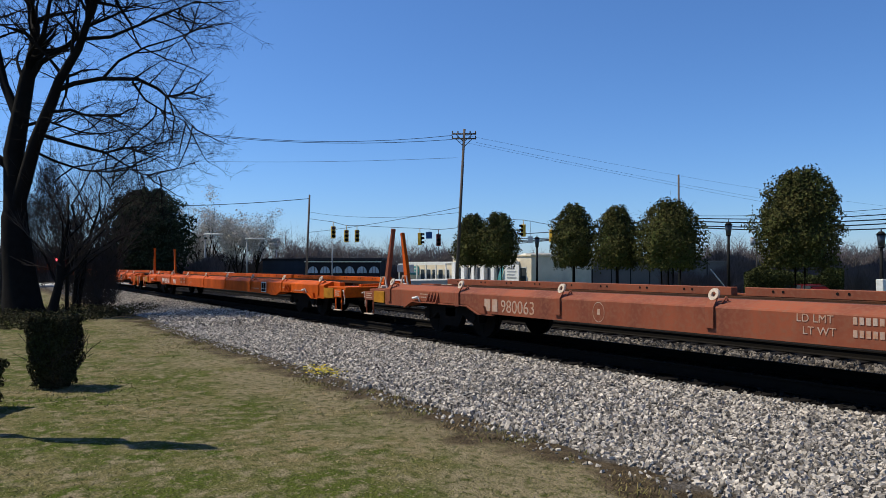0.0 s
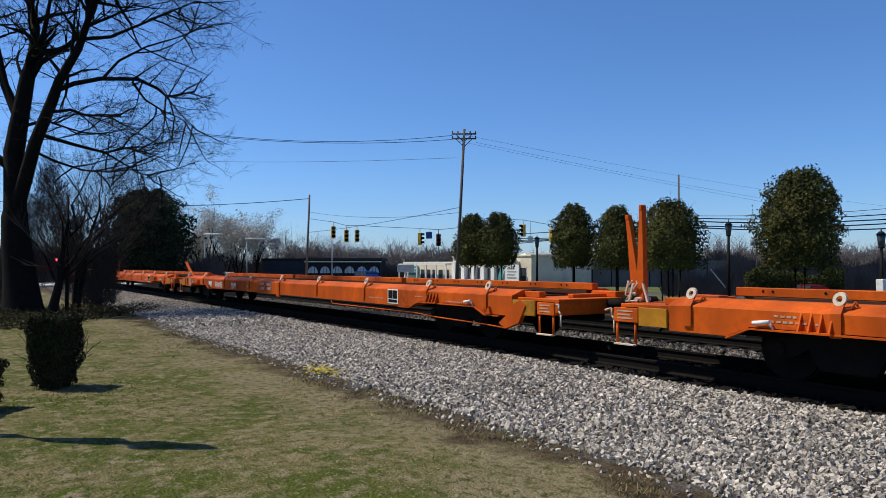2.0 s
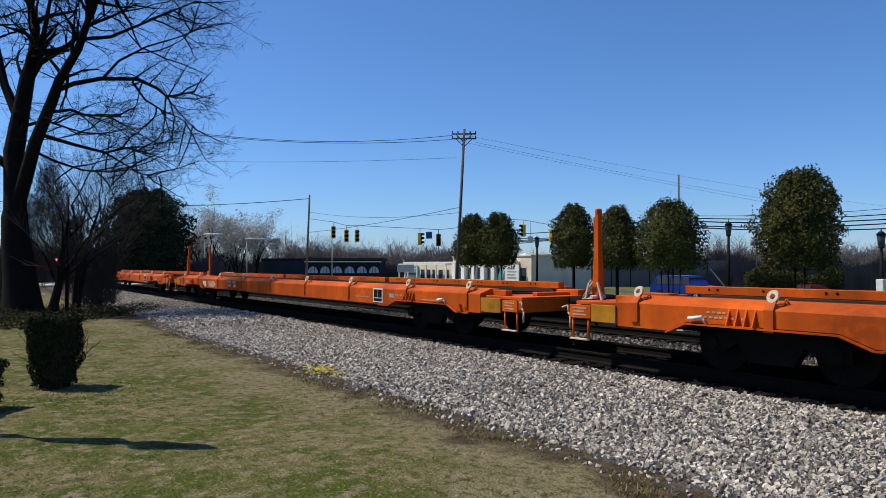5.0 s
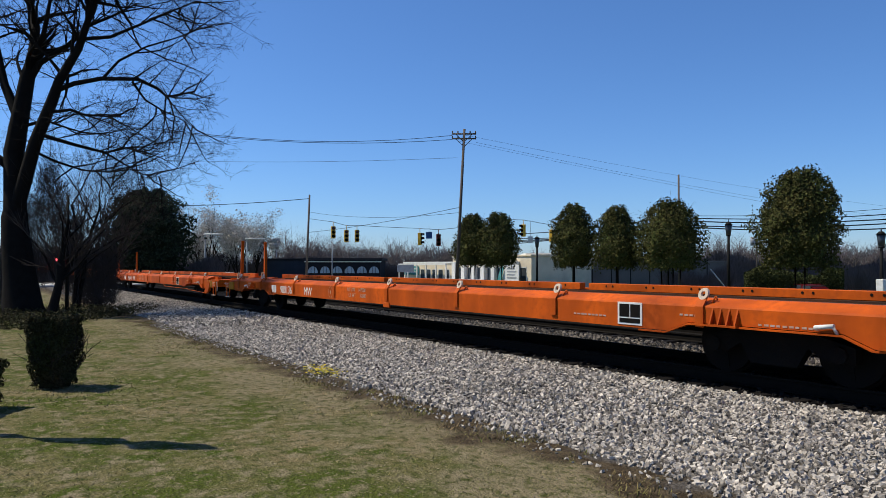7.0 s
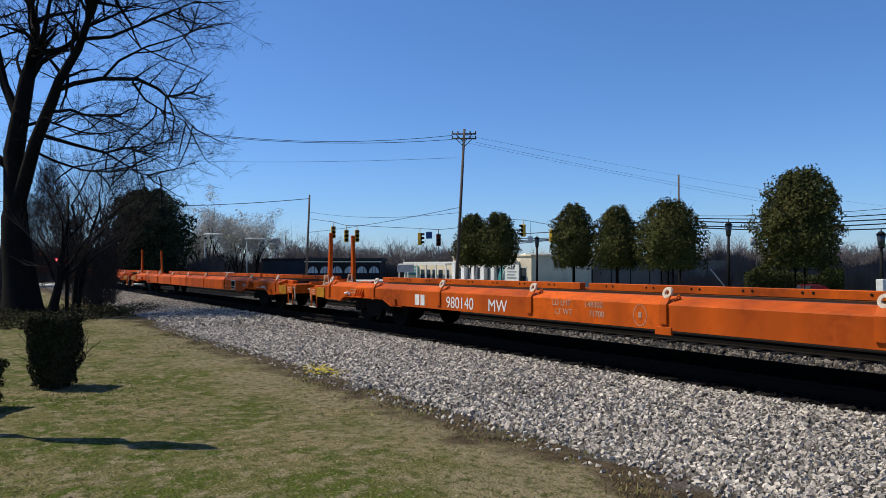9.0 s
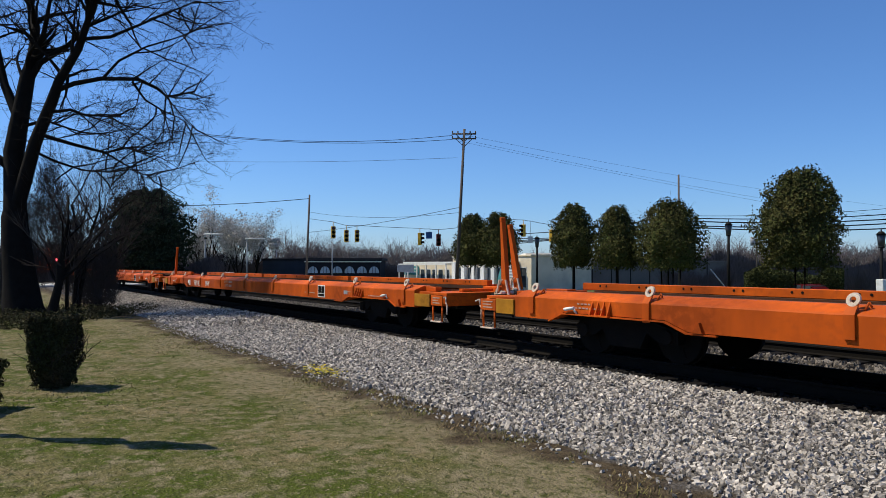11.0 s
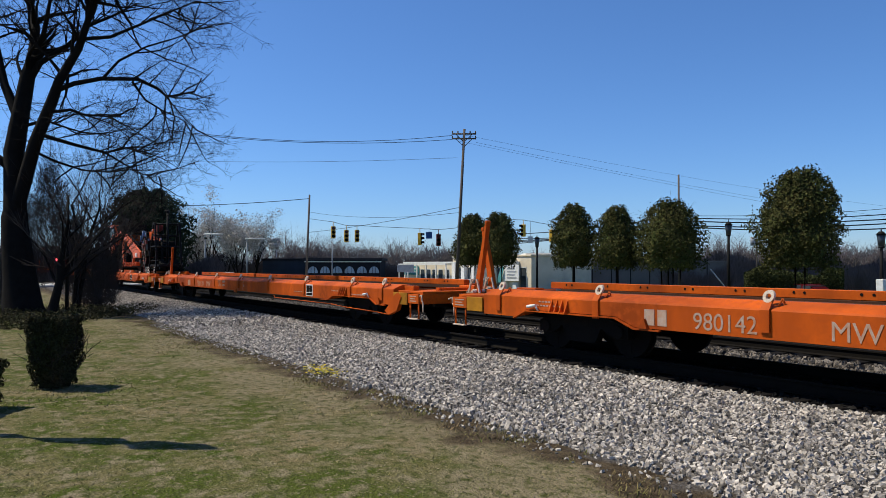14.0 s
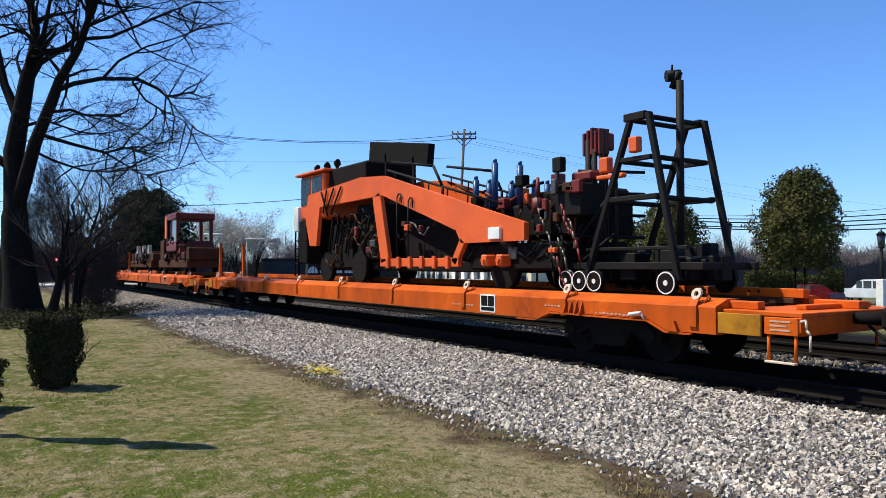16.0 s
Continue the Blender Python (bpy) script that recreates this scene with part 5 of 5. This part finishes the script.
def ground_cover():
    """Dark ivy round the foot of the oak and the young trees."""
    def shape(rng):
        far, right = rng.uniform(21, 30), rng.uniform(-18.5, -11.5)
        k = max(0, .5 + .9 * noise.noise((right * .5, far * .5, 2)))
        return spot(right, far, .02 + .4 * k * rng.random()), Vector((rng.gauss(0, .5), rng.gauss(0, .5), 1)).normalized()
    v, f = leaf_cloud(14000, shape, .045, 12)
    tagged(mesh_object("ivy", v, f, HEDGE), "dark ivy ground cover round the tree trunks", "ivy", kind="stuff")


ground_cover()


# ---- road, crossing, poles ----
def slab(name, lo, hi, mat, label, category, kind="structure"):
    b = B()
    box(b, lo, hi)
    return tagged(link(name, b, mat), label, category, kind=kind)


CONCRETE = material("pale_concrete", (0.42, 0.41, 0.39), .9, 0, None, .8, 20, .2)
slab("crossing_road", (-78, -60, -.3), (-70, 60, .165), CONCRETE, "pale worn road at a level crossing", "road")
slab("road", (-56, 52.0, -1.3), (200, 60, -.95), ASPHALT, "grey asphalt road beyond the tracks", "road")


def pole(name, base, top, r, label, mat=POLE, category="utility pole"):
    ob = empty(name, Matrix.Translation(base), label, category)
    b = B()
    rod(b, (0, 0, -.4), Vector(top) - Vector(base), r, r * .65, 10)
    part("shaft", b, mat, ob)
    return ob


c_, s_ = math.cos(TURN), math.sin(TURN)
RIGHT = Vector((s_, c_, 0))
p = pole("utility_pole", spot(.92, 54, -.7), spot(1.58, 54, 11.9), .135, "tall weathered wooden utility pole with crossarms")
top = spot(1.55, 54, 11.55) - p.matrix_basis.translation
for dz in (0, -.35):
    b = B()
    d = (RIGHT * .9 + Vector((0, 0, .0)))
    rod(b, top + Vector((0, 0, dz)) - d, top + Vector((0, 0, dz)) + d, .06, seg=6)
    for k in (-.85, -.45, .45, .85):
        q = top + Vector((0, 0, dz)) + RIGHT * k
        rod(b, q, q + Vector((0, 0, .22)), .05, seg=6)
    rod(b, top + Vector((0, 0, dz)) - d * .7, top + Vector((0, 0, dz - .6)), .025, seg=6)
    rod(b, top + Vector((0, 0, dz)) + d * .7, top + Vector((0, 0, dz - .6)), .025, seg=6)
    part("crossarm", b, POLE, p, "wooden crossarm with insulators")
pole("utility_pole", spot(-15.5, 83, -.8), spot(-15.1, 83, 9.85), .15, "dark wooden utility pole beside the road")
b = B()
pole("utility_pole", spot(20.9, 65, -.8), spot(20.9, 65, 9.9), .12, "slim wooden utility pole behind the holly trees")
p = pole("utility_pole", spot(47.0, 110, -.8), spot(47.0, 110, 7.4), .16, "distant wooden utility pole with a transformer")
b = B()
rod(b, RIGHT * -.55 + Vector((0, 0, 5.6)), RIGHT * -.55 + Vector((0, 0, 6.9)), .38, seg=12)
rod(b, RIGHT * -.9 + Vector((0, 0, 7.7)), RIGHT * .9 + Vector((0, 0, 7.7)), .08, seg=6)
part("transformer", b, GREYPAINT, p, "grey transformer can")


def cable(a, b2, sag, r=.02):
    v, f = [], []
    n = 14
    a, b2 = Vector(a), Vector(b2)
    w = Wood(1)
    pts = [a.lerp(b2, i / n) - Vector((0, 0, sag * 4 * (i / n) * (1 - i / n))) for i in range(n + 1)]
    w.tube(pts, [r] * (n + 1), 4)
    return tagged(w.put("cable", WIRE), "black overhead cable between poles", "cable", "overhead cables")


def at(t, y, far):
    """A point on a bearing (tangents to the right and up) at a distance ahead."""
    return spot(t * far, far, EYE.z + y * far)


T = at(.0125, .1775, 54)
cable(T, at(-.62, .235, 48), 1.5, .018)
cable(T + Vector((0, 0, -.3)), at(-.62, .225, 48), 1.2, .018)
cable(at(.03, .178, 54), at(.66, .075, 95), .6, .008)
cable(at(.045, .168, 54), at(.66, .06, 95), .6, .008)
cable(at(.02, .17, 54), at(.66, .05, 95), .4, .008)
cable(at(-.183, .091, 83), at(-.62, .088, 75), .7, .035)
cable(at(-.183, .073, 83), at(.022, .072, 56), .5, .014)
cable(at(.022, .079, 56), at(-.183, .045, 83), .2, .02)
cable(at(-.6, .16, 90), at(.02, .147, 60), .9, .012)
for k in range(5):
    cable(at(.04, (.028, .032, .036, .04, .044)[k], 120), at(.322, (.065, .061, .055, .053, .068)[k], 65), .7, .05)
    cable(at(.322, (.065, .061, .055, .053, .068)[k], 65), at(.74, (.082, .074, .068, .059, .092)[k], 60), .5, (.04, .05, .05, .05, .02)[k])


SIGNAL = material("signal_yellow", (0.72, 0.42, 0.03), .5, 0, None, 3, 20, .03)
GLASSRED = material("dim_lens", (0.10, 0.012, 0.01), .25, 0, None, 3, 20, 0)


def signal(t, y, far, turn=0, mat=None, label="yellow three-lens traffic signal hung from a span wire"):
    pos = at(t, y, far)
    ob = empty("traffic_signal", Matrix.Translation(pos) @ Matrix.Rotation(math.pi / 2 - TURN + turn, 4, "Z"), label, "traffic signal", "traffic signals over the road")
    b = B()
    box(b, (-.19, -.14, -.55), (.19, .14, .55), .03)
    rod(b, (0, 0, .55), (0, 0, .95), .03, seg=6)
    part("housing", b, mat or SIGNAL, ob)
    for i in range(3):
        b = B()
        z = .36 - i * .36
        rod(b, (0, -.15, z), (0, -.18, z), .14, seg=14)
        part("lens", b, GLASSRED if i == 0 else BLACK, ob)
        b = B()
        for k in range(7):
            a0, a1 = radians(-10 + k * 28.6), radians(-10 + (k + 1) * 28.6)
            q = [b.verts.new((.17 * math.cos(a), yy, z + .17 * math.sin(a))) for a, yy in ((a0, -.15), (a1, -.15), (a1, -.38), (a0, -.38))]
            b.faces.new(q)
        part("visor", b, BLACK, ob)


tops = [(-.183, .064, 83), (-.1495, .0594, 66), (-.1317, .0544, 66), (-.1172, .0544, 66), (-.0315, .0504, 66), (-.019, .0497, 66), (-.0062, .0489, 66), (.025, .052, 56)]
for p0, p1 in zip(tops, tops[1:]):
    cable(at(*p0), at(*p1), .02, .02)
tops = [(.03, .066, 56), (.1095, .0619, 66), (.119, .0605, 66), (.148, .0553, 62), (.322, .05, 65)]
for p0, p1 in zip(tops, tops[1:]):
    cable(at(*p0), at(*p1), .02, .02)
for t, y in ((-.1495, .045), (-.1317, .040), (-.1172, .040)):
    signal(t, y, 66, .3)
signal(-.0315, .036, 66, 1.2)
signal(-.0062, .0345, 66, .2, DKRED, "dark traffic signal with a red housing on a span wire")
signal(.1095, .0475, 66, -1.0)
signal(.148, .04, 62, .9)


def board(name, t, y, far, w, h, mat, label, post=True, category="sign"):
    pos = at(t, y, far)
    ob = empty(name, Matrix.Translation(pos) @ Matrix.Rotation(math.pi / 2 - TURN, 4, "Z"), label, category)
    b = B()
    box(b, (-w / 2, -.03, -h / 2), (w / 2, .03, h / 2), .01)
    part("panel", b, mat, ob)
    if not post:
        b = B()
        rod(b, (0, 0, h / 2), (0, 0, h / 2 + (.55 if t < 0 else 1.4)), .02, seg=6)
        part("hanger", b, GREYPAINT, ob)
    if post:
        b = B()
        rod(b, (0, .06, -h / 2 - (pos.z + .9 - h / 2)), (0, .06, h / 2), .05, seg=8)
        part("post", b, GREYPAINT, ob)
    return ob


SIGNBLUE = material("blue_sign", (0.05, 0.12, 0.30), .5)
TEAL = material("teal_sign", (0.10, 0.30, 0.30), .5)
board("hanging_sign", -.019, .041, 66, .55, .6, SIGNBLUE, "blue sign hung from the span wire", False)
board("road_sign", .119, .035, 66, .45, .6, WHITE, "small white sign hung from the span wire", False)
board("roadside_sign", -.051, -.004, 88, 2.0, .9, GREYPAINT, "grey roadside sign board on a post")
ob = board("roadside_sign", .161, -.0055, 84, 2.1, 1.1, SIGNBLUE, "blue roadside sign board on a post")
pole("sign_post", spot(-13.1, 113, -.8), spot(-13.1, 113, 5.0), .06, "slim grey metal pole", GREYPAINT, "pole")
pole("signal_pole", spot(-9.95, 66, -.8), spot(-9.95, 66, 4.0), .07, "slim grey metal signal pole", GREYPAINT, "pole")
for t, y, far in ((-.324, .043, 90), (-.267, .037, 90)):
    p = pole("street_light", spot(t * far, far, -.8), spot(t * far, far, EYE.z + y * far), .1, "tall grey street light with a flat arm", GREYPAINT, "street light")
    b = B()
    z = EYE.z + y * far + .8
    box(b, (-.2, -.2, z - .12), (.2, .2, z), .02)
    rod(b, Vector((0, 0, z - .05)) - RIGHT * .1, Vector((0, 0, z - .05)) + RIGHT * 2.2, .09, seg=6)
    part("lamp_arm", b, WHITE, p)


def lantern(t, y, ytop):
    far = y / (math.sin(TURN) + math.cos(TURN) * t)
    base = spot(t * far, far, -.3)
    ob = empty("street_lamp", Matrix.Translation(base), "dark green post-top lantern on a fluted pole", "street lamp", "lantern posts along the road")
    h = EYE.z + ytop * far + .3
    b = B()
    rod(b, (0, 0, -.2), (0, 0, .5), .16, .11, 12)
    rod(b, (0, 0, .5), (0, 0, h - .7), .085, .065, 12)
    rod(b, (0, 0, h - .78), (0, 0, h - .7), .13, seg=12)
    part("post", b, FRAMEGREY, ob)
    b = B()
    rod(b, (0, 0, h - .7), (0, 0, h - .2), .12, .19, 8)
    part("lantern_glass", b, WINDOW, ob)
    b = B()
    rod(b, (0, 0, h - .2), (0, 0, h - .05), .23, .08, 8)
    rod(b, (0, 0, h - .05), (0, 0, h + .1), .03, .015, 6)
    part("cap", b, FRAMEGREY, ob)


lantern(.389, 33.8, .060)
lantern(.128, 33.8, .040)
lantern(.597, 33.0, .048)
# leaning white rod and a low white cabinet by the road
b = B()
rod(b, at(.364, -.005, 40), at(.384, -.03, 40), .035, seg=6)
tagged(link("leaning_pole", b, WHITE), "white pole leaning beside a lantern post", "pole")
b = B()
q = spot(.5965 * 31.5, 31.5, -.3)
box(b, q + Vector((-.16, -.16, -.1)), q + Vector((.16, .16, 1.55)), .02)
tagged(link("marker_post", b, WHITE), "white square marker post beside the road", "post")
p = pole("crossing_signal", spot(-13.55, 26.5, 0), spot(-13.55, 26.5, 4.4), .07, "dark crossing signal mast with a lit red lamp", FRAMEGREY, "crossing signal")
RED = bpy.data.materials.new("red_lamp_glow")
RED.use_nodes = True
RED.node_tree.nodes["Principled BSDF"].inputs["Emission Color"].default_value = (1, .03, .02, 1)
RED.node_tree.nodes["Principled BSDF"].inputs["Emission Strength"].default_value = 3.0
b = B()
q = RIGHT * -.27 + Vector((0, 0, 2.05))
rod(b, q, q - Vector((-c_, s_, 0)) * .1, .1, seg=14)
part("lamp", b, RED, p, "lit red lamp")
b = B()
rod(b, q, q + Vector((-c_, s_, 0)) * .04, .2, seg=16)
rod(b, q + Vector((-c_, s_, 0)) * .02, Vector((0, 0, 2.05)), .03, seg=6)
part("backboard", b, BLACK, p)


# ---- buildings ----
def facing(right, far, z=0.0):
    """A frame on the ground that looks back at the eye: x to the right, y away."""
    return Matrix.Translation(spot(right, far, z)) @ Matrix.Rotation(math.pi / 2 - TURN, 4, "Z")


PALEGLASS = material("pale_window", (0.45, 0.52, 0.60), .15, 0, None, 1, 6, 0)


def building(name, m, w, d, h, wall, roof, label, roof_t=.25, over=.25):
    ob = empty(name, m, label, "building")
    b = B()
    box(b, (0, 0, -.3), (w, d, h))
    part("wall", b, wall, ob)
    b = B()
    box(b, (-over, -over, h), (w + over, d + over, h + roof_t), .02)
    part("roof", b, roof, ob)
    return ob


def pane(ob, x0, x1, z0, z1, mat, name="window"):
    b = B()
    box(b, (x0 - .06, -.05, z0 - .06), (x1 + .06, -.005, z1 + .06))
    w = part(name, b, WHITE, ob)
    b = B()
    box(b, (x0, -.06, z0), (x1, -.052, z1))
    part("pane", b, mat, w)


def along(x, y, z=-1.0):
    """A frame on the ground whose front is parallel to the track."""
    return Matrix.Translation((x, y, z))


shop = building("shop", along(-90.2, 52), 12.2, 9, 3.1, WALLW, WHITE, "low cream shop with a teal sign and white posts", .22, .1)
for i in range(5):
    pane(shop, 4.6 + i * 1.5, 5.6 + i * 1.5, .8, 2.3, WINDOW)
b = B()
box(b, (.3, -.16, 1.55), (4.2, -.07, 2.75), .02)
sg = part("shop_sign", b, TEAL, shop, "teal shop sign with pale lettering bars")
b = B()
for z in (2.4, 1.95):
    for i in range(7):
        box(b, (.6 + i * .5, -.175, z - .1), (.95 + i * .5, -.165, z + .1))
part("sign_bar", b, WHITE, sg)
for i in range(6):
    b = B()
    box(b, (.0 + i * 2.4, -.9, -.3), (.16 + i * 2.4, -.74, 2.9), .01)
    part("post", b, WHITE, shop)
b = B()
box(b, (-.05, -.95, 2.9), (12.1, -.7, 3.09), .01)
part("canopy", b, WHITE, shop)
shop2 = building("shop", along(-77.8, 52), 15.5, 9, 3.85, WALLW, WALLW, "cream shop with pale posts and a white poster", .2, .1)
for i in range(7):
    b = B()
    x = .5 + i * 2.05
    box(b, (x, -.5, -.3), (x + .7, -.05, 3.3), .01)
    part("pillar", b, WHITE, shop2)
    if i != 5:
        pane(shop2, x + .85, x + 1.85, .4, 2.6, WINDOW)
b = B()
box(b, (11.7, -.72, 1.1), (14.2, -.62, 2.9), .01)
po = part("poster", b, WHITE, shop2, "white poster with grey lines")
b = B()
for i in range(4):
    box(b, (12.1, -.74, 1.4 + i * .34), (13.8 - .3 * (i % 2), -.725, 1.53 + i * .34))
part("print_bar", b, GREYPAINT, po)
b = B()
prism(b, [(10.2, .9), (11.0, .9), (11.6, 2.7), (11.1, 2.7)], -.8, -.72)
part("green_banner", b, TEAL, shop2)

hall = building("arched_hall", facing(-19.6, 105, -.8), 10.6, 10, 3.35, WALLD, ROOFD, "low dark building with a row of pale arched windows", .35, .3)
for i in range(6):
    b = B()
    x = 1.0 + i * 1.75
    v = [b.verts.new((x + .72 * math.cos(radians(a)), -.04, 1.55 + .95 * math.sin(radians(a)))) for a in range(0, 181, 15)]
    b.faces.new(v)
    r = bmesh.ops.extrude_face_region(b, geom=b.faces[:])
    bmesh.ops.translate(b, vec=(0, .035, 0), verts=[q for q in r["geom"] if isinstance(q, bmesh.types.BMVert)])
    bmesh.ops.recalc_face_normals(b, faces=b.faces)
    wn2 = part("arched_window", b, PALEGLASS, hall, "pale half-round window")
    b = B()
    for k in (-.24, .24):
        box(b, (x + k - .03, -.06, 1.55), (x + k + .03, -.045, 2.4))
    part("mullion", b, WALLD, wn2)
b = B()
box(b, (-.2, -.12, 3.1), (10.8, -.01, 3.25))
part("cornice", b, WHITE, hall)
building("shed", facing(-27.5, 112, -.8), 8.5, 8, 3.4, material("blue_grey_cladding", (0.055, 0.06, 0.075), .7, 0, None, .5, 12, .1), ROOFD, "low blue-grey shed beside the arched hall", .3, .2)
w = building("warehouse", facing(12.2, 98, -.8), 26.0, 14, 3.1, GREYWALL, GREYWALL, "long low grey warehouse behind the trees", .15, .1)
for i in range(10):
    b = B()
    box(b, (2.55 * i, -.04, -.3), (2.55 * i + .12, -.005, 3.1))
    part("panel_joint", b, FRAMEGREY, w)
b = B()
box(b, (3.2, -.1, .9), (5.4, -.02, 1.9), .01)
part("wall_sign", b, SIGNBLUE, w)
building("kiosk", facing(9.6, 84, -.8), 3.0, 5, 3.9, GREYWALL, WHITE, "small grey building with a pale roof edge", .15, .1)
b = B()
box(b, (0, 0, .2), (2.4, 1.2, 1.9), .05)
ob = tagged(link("utility_cabinet", b, WHITE), "pale metal utility cabinet near the crossing", "cabinet")
ob.matrix_basis = facing(-29.5, 94, -.9)
ob = empty("water_tower", facing(-69, 300, -.8), "pale far-off water tower on legs", "water tower")
b = B()
rod(b, (0, 0, 9.2), (0, 0, 11.8), 2.0, 2.6, 16)
rod(b, (0, 0, 11.8), (0, 0, 13.6), 2.6, 2.6, 16)
part("tank", b, GREYPAINT, ob)
for k in range(4):
    b = B()
    a = radians(45 + 90 * k)
    rod(b, (2.2 * math.cos(a), 2.2 * math.sin(a), -.5), (1.6 * math.cos(a), 1.6 * math.sin(a), 9.4), .22, seg=6)
    part("leg", b, WHITE, ob)


# ---- road vehicles ----
TYRE = material("tyre", (0.02, 0.02, 0.02), .9)
CHROME = material("bright_trim", (0.6, 0.6, 0.6), .25, .9)


def vehicle(name, kind, m, paint, label):
    ob = empty(name, m, label, "car")
    b = B()
    if kind == "pickup":
        prism(b, [(-2.8, .45), (-2.85, .8), (-2.7, 1.05), (-1.35, 1.15), (-.95, 1.15), (.75, 1.15), (2.75, 1.12), (2.8, .5)], -.95, .95)
        cabin = [(-1.35, 1.12), (-.65, 1.78), (.7, 1.82), (.9, 1.12)]
        win = ((-.95, 1.18, -.55, 1.68), (-.45, 1.18, .1, 1.7), (.2, 1.18, .7, 1.7))
    elif kind == "suv":
        prism(b, [(-2.35, .4), (-2.4, .8), (-2.2, 1.0), (-1.2, 1.1), (2.3, 1.12), (2.4, .7), (2.35, .4)], -.92, .92)
        cabin = [(-1.3, 1.08), (-.6, 1.72), (1.9, 1.74), (2.3, 1.1)]
        win = ((-.85, 1.14, -.35, 1.62), (-.25, 1.14, .6, 1.64), (.7, 1.14, 1.8, 1.64))
    else:
        prism(b, [(-2.25, .35), (-2.3, .65), (-2.1, .85), (-1.0, .95), (1.5, .98), (2.2, .92), (2.3, .6), (2.25, .35)], -.88, .88)
        cabin = [(-1.1, .94), (-.4, 1.42), (.9, 1.44), (1.6, .96)]
        win = ((-.65, .98, -.15, 1.36), (-.05, .98, .5, 1.37), (.6, .98, 1.1, 1.35))
    bmesh.ops.bevel(b, geom=b.edges[:], offset=.05, segments=2, affect="EDGES")
    part("body", b, paint, ob)
    b = B()
    prism(b, cabin, -.8, .8)
    bmesh.ops.bevel(b, geom=b.edges[:], offset=.05, segments=2, affect="EDGES")
    cb = part("cabin", b, paint, ob)
    for x0, z0, x1, z1 in win:
        b = B()
        box(b, (x0, -.815, z0), (x1, .815, z1), .01)
        part("window", b, WINDOW, cb)
    L = {"pickup": 1.8, "suv": 1.45, "car": 1.4}[kind]
    for x in (-L, L):
        for y in (-.82, .82):
            b = B()
            rod(b, (x, y - .1, .36), (x, y + .1, .36), .36, seg=18)
            wh = part("wheel", b, TYRE, ob)
            b = B()
            rod(b, (x, y - .11, .36), (x, y + .11, .36), .21, seg=14)
            part("rim", b, CHROME, wh)
    for y in (-.65, .65):
        b = B()
        x = {"pickup": -2.86, "suv": -2.41, "car": -2.3}[kind]
        box(b, (x - .01, y - .15, .7), (x + .12, y + .15, .88), .02)
        part("headlight", b, WHITE, ob)
    return ob


CARBLUE = material("blue_car_paint", (0.01, 0.035, 0.22), .25, .2, None, 1, 20, 0)
CARRED = material("dark_red_car_paint", (0.10, 0.006, 0.008), .3, .1, None, 1, 20, 0)
CARWHITE = material("white_car_paint", (0.62, 0.66, 0.68), .3, .0, None, 1, 20, 0)
SUV = vehicle("suv", "suv", pose(-12, 40.6, -.56, 0, 0, 180), CARBLUE, "blue sport utility car driving on the road")
PICKUP = vehicle("pickup_truck", "pickup", pose(-27, 54.5, -.95), CARWHITE, "white crew-cab pickup truck on the road")
vehicle("parked_car", "car", pose(-25.6, 42.5, -.70), CARRED, "dark red car parked beside the road")


# ---- what moves ----
def left_end(t, k):
    """Place of the trailing end of car k."""
    return -16.39 + 18.242 * t + 0.0106 * t * t - PITCH * k + float(np.interp(t, SLIP_T, SLIP))


# slack running through the train: seconds, metres ahead of the even pace
SLIP_T = (0.0, 0.5, 1.0, 1.5, 2.0, 2.5, 3.0, 4.0, 6.5, 7.0, 8.0, 12.0, 12.5, 13.0, 14.0, 15.0, 16.0)
SLIP = (-.60, -.27, -.2, -.2, -.24, .24, .2, .28, .12, .14, .04, .0, -.08, .0, -.08, .0, .08)


def motions():
    times = [i / 2 for i in range(33)]
    for c, k in CARS:
        walk(c, [(t, pose(left_end(t, k) + HALF, TRACK_Y, RAIL_Z)) for t in times])
    for m, k in LOADS:
        walk(m, [(t, pose(left_end(t, k) + HALF, TRACK_Y, RAIL_Z + ZT)) for t in times])
    # wheelsets turn as the train rolls; alike ones share their keys
    master = {}
    for c, k in CARS:
        for o in c.children_recursive:
            if o.name.startswith("wheelset"):
                side = o.location.x > 0
                if side not in master:
                    x = o.location.x
                    walk(o, [(i / 30, pose(x, 0, WHEEL_R, 0, math.degrees((left_end(i / 30, 0) - left_end(0, 0)) / WHEEL_R) % 360, 0)) for i in range(481)])
                    master[side] = o
                else:
                    o.rotation_mode = "QUATERNION"
                    o.animation_data_create()
                    o.animation_data.action = master[side].animation_data.action
                    o.animation_data.action_slot = master[side].animation_data.action_slot
    walk(SUV, [(0.0, pose(-110, 40.6, -.56, 0, 0, 180)), (8.0, pose(14.0, 40.6, -.56, 0, 0, 180)), (16.0, pose(138, 40.6, -.56, 0, 0, 180))])
    walk(PICKUP, [(0.0, pose(22, 54.5, -.95)), (12.0, pose(-18.0, 54.5, -.95)), (15.0, pose(-25.8, 54.5, -.95)), (16.0, pose(-27.2, 54.5, -.95))])


motions()
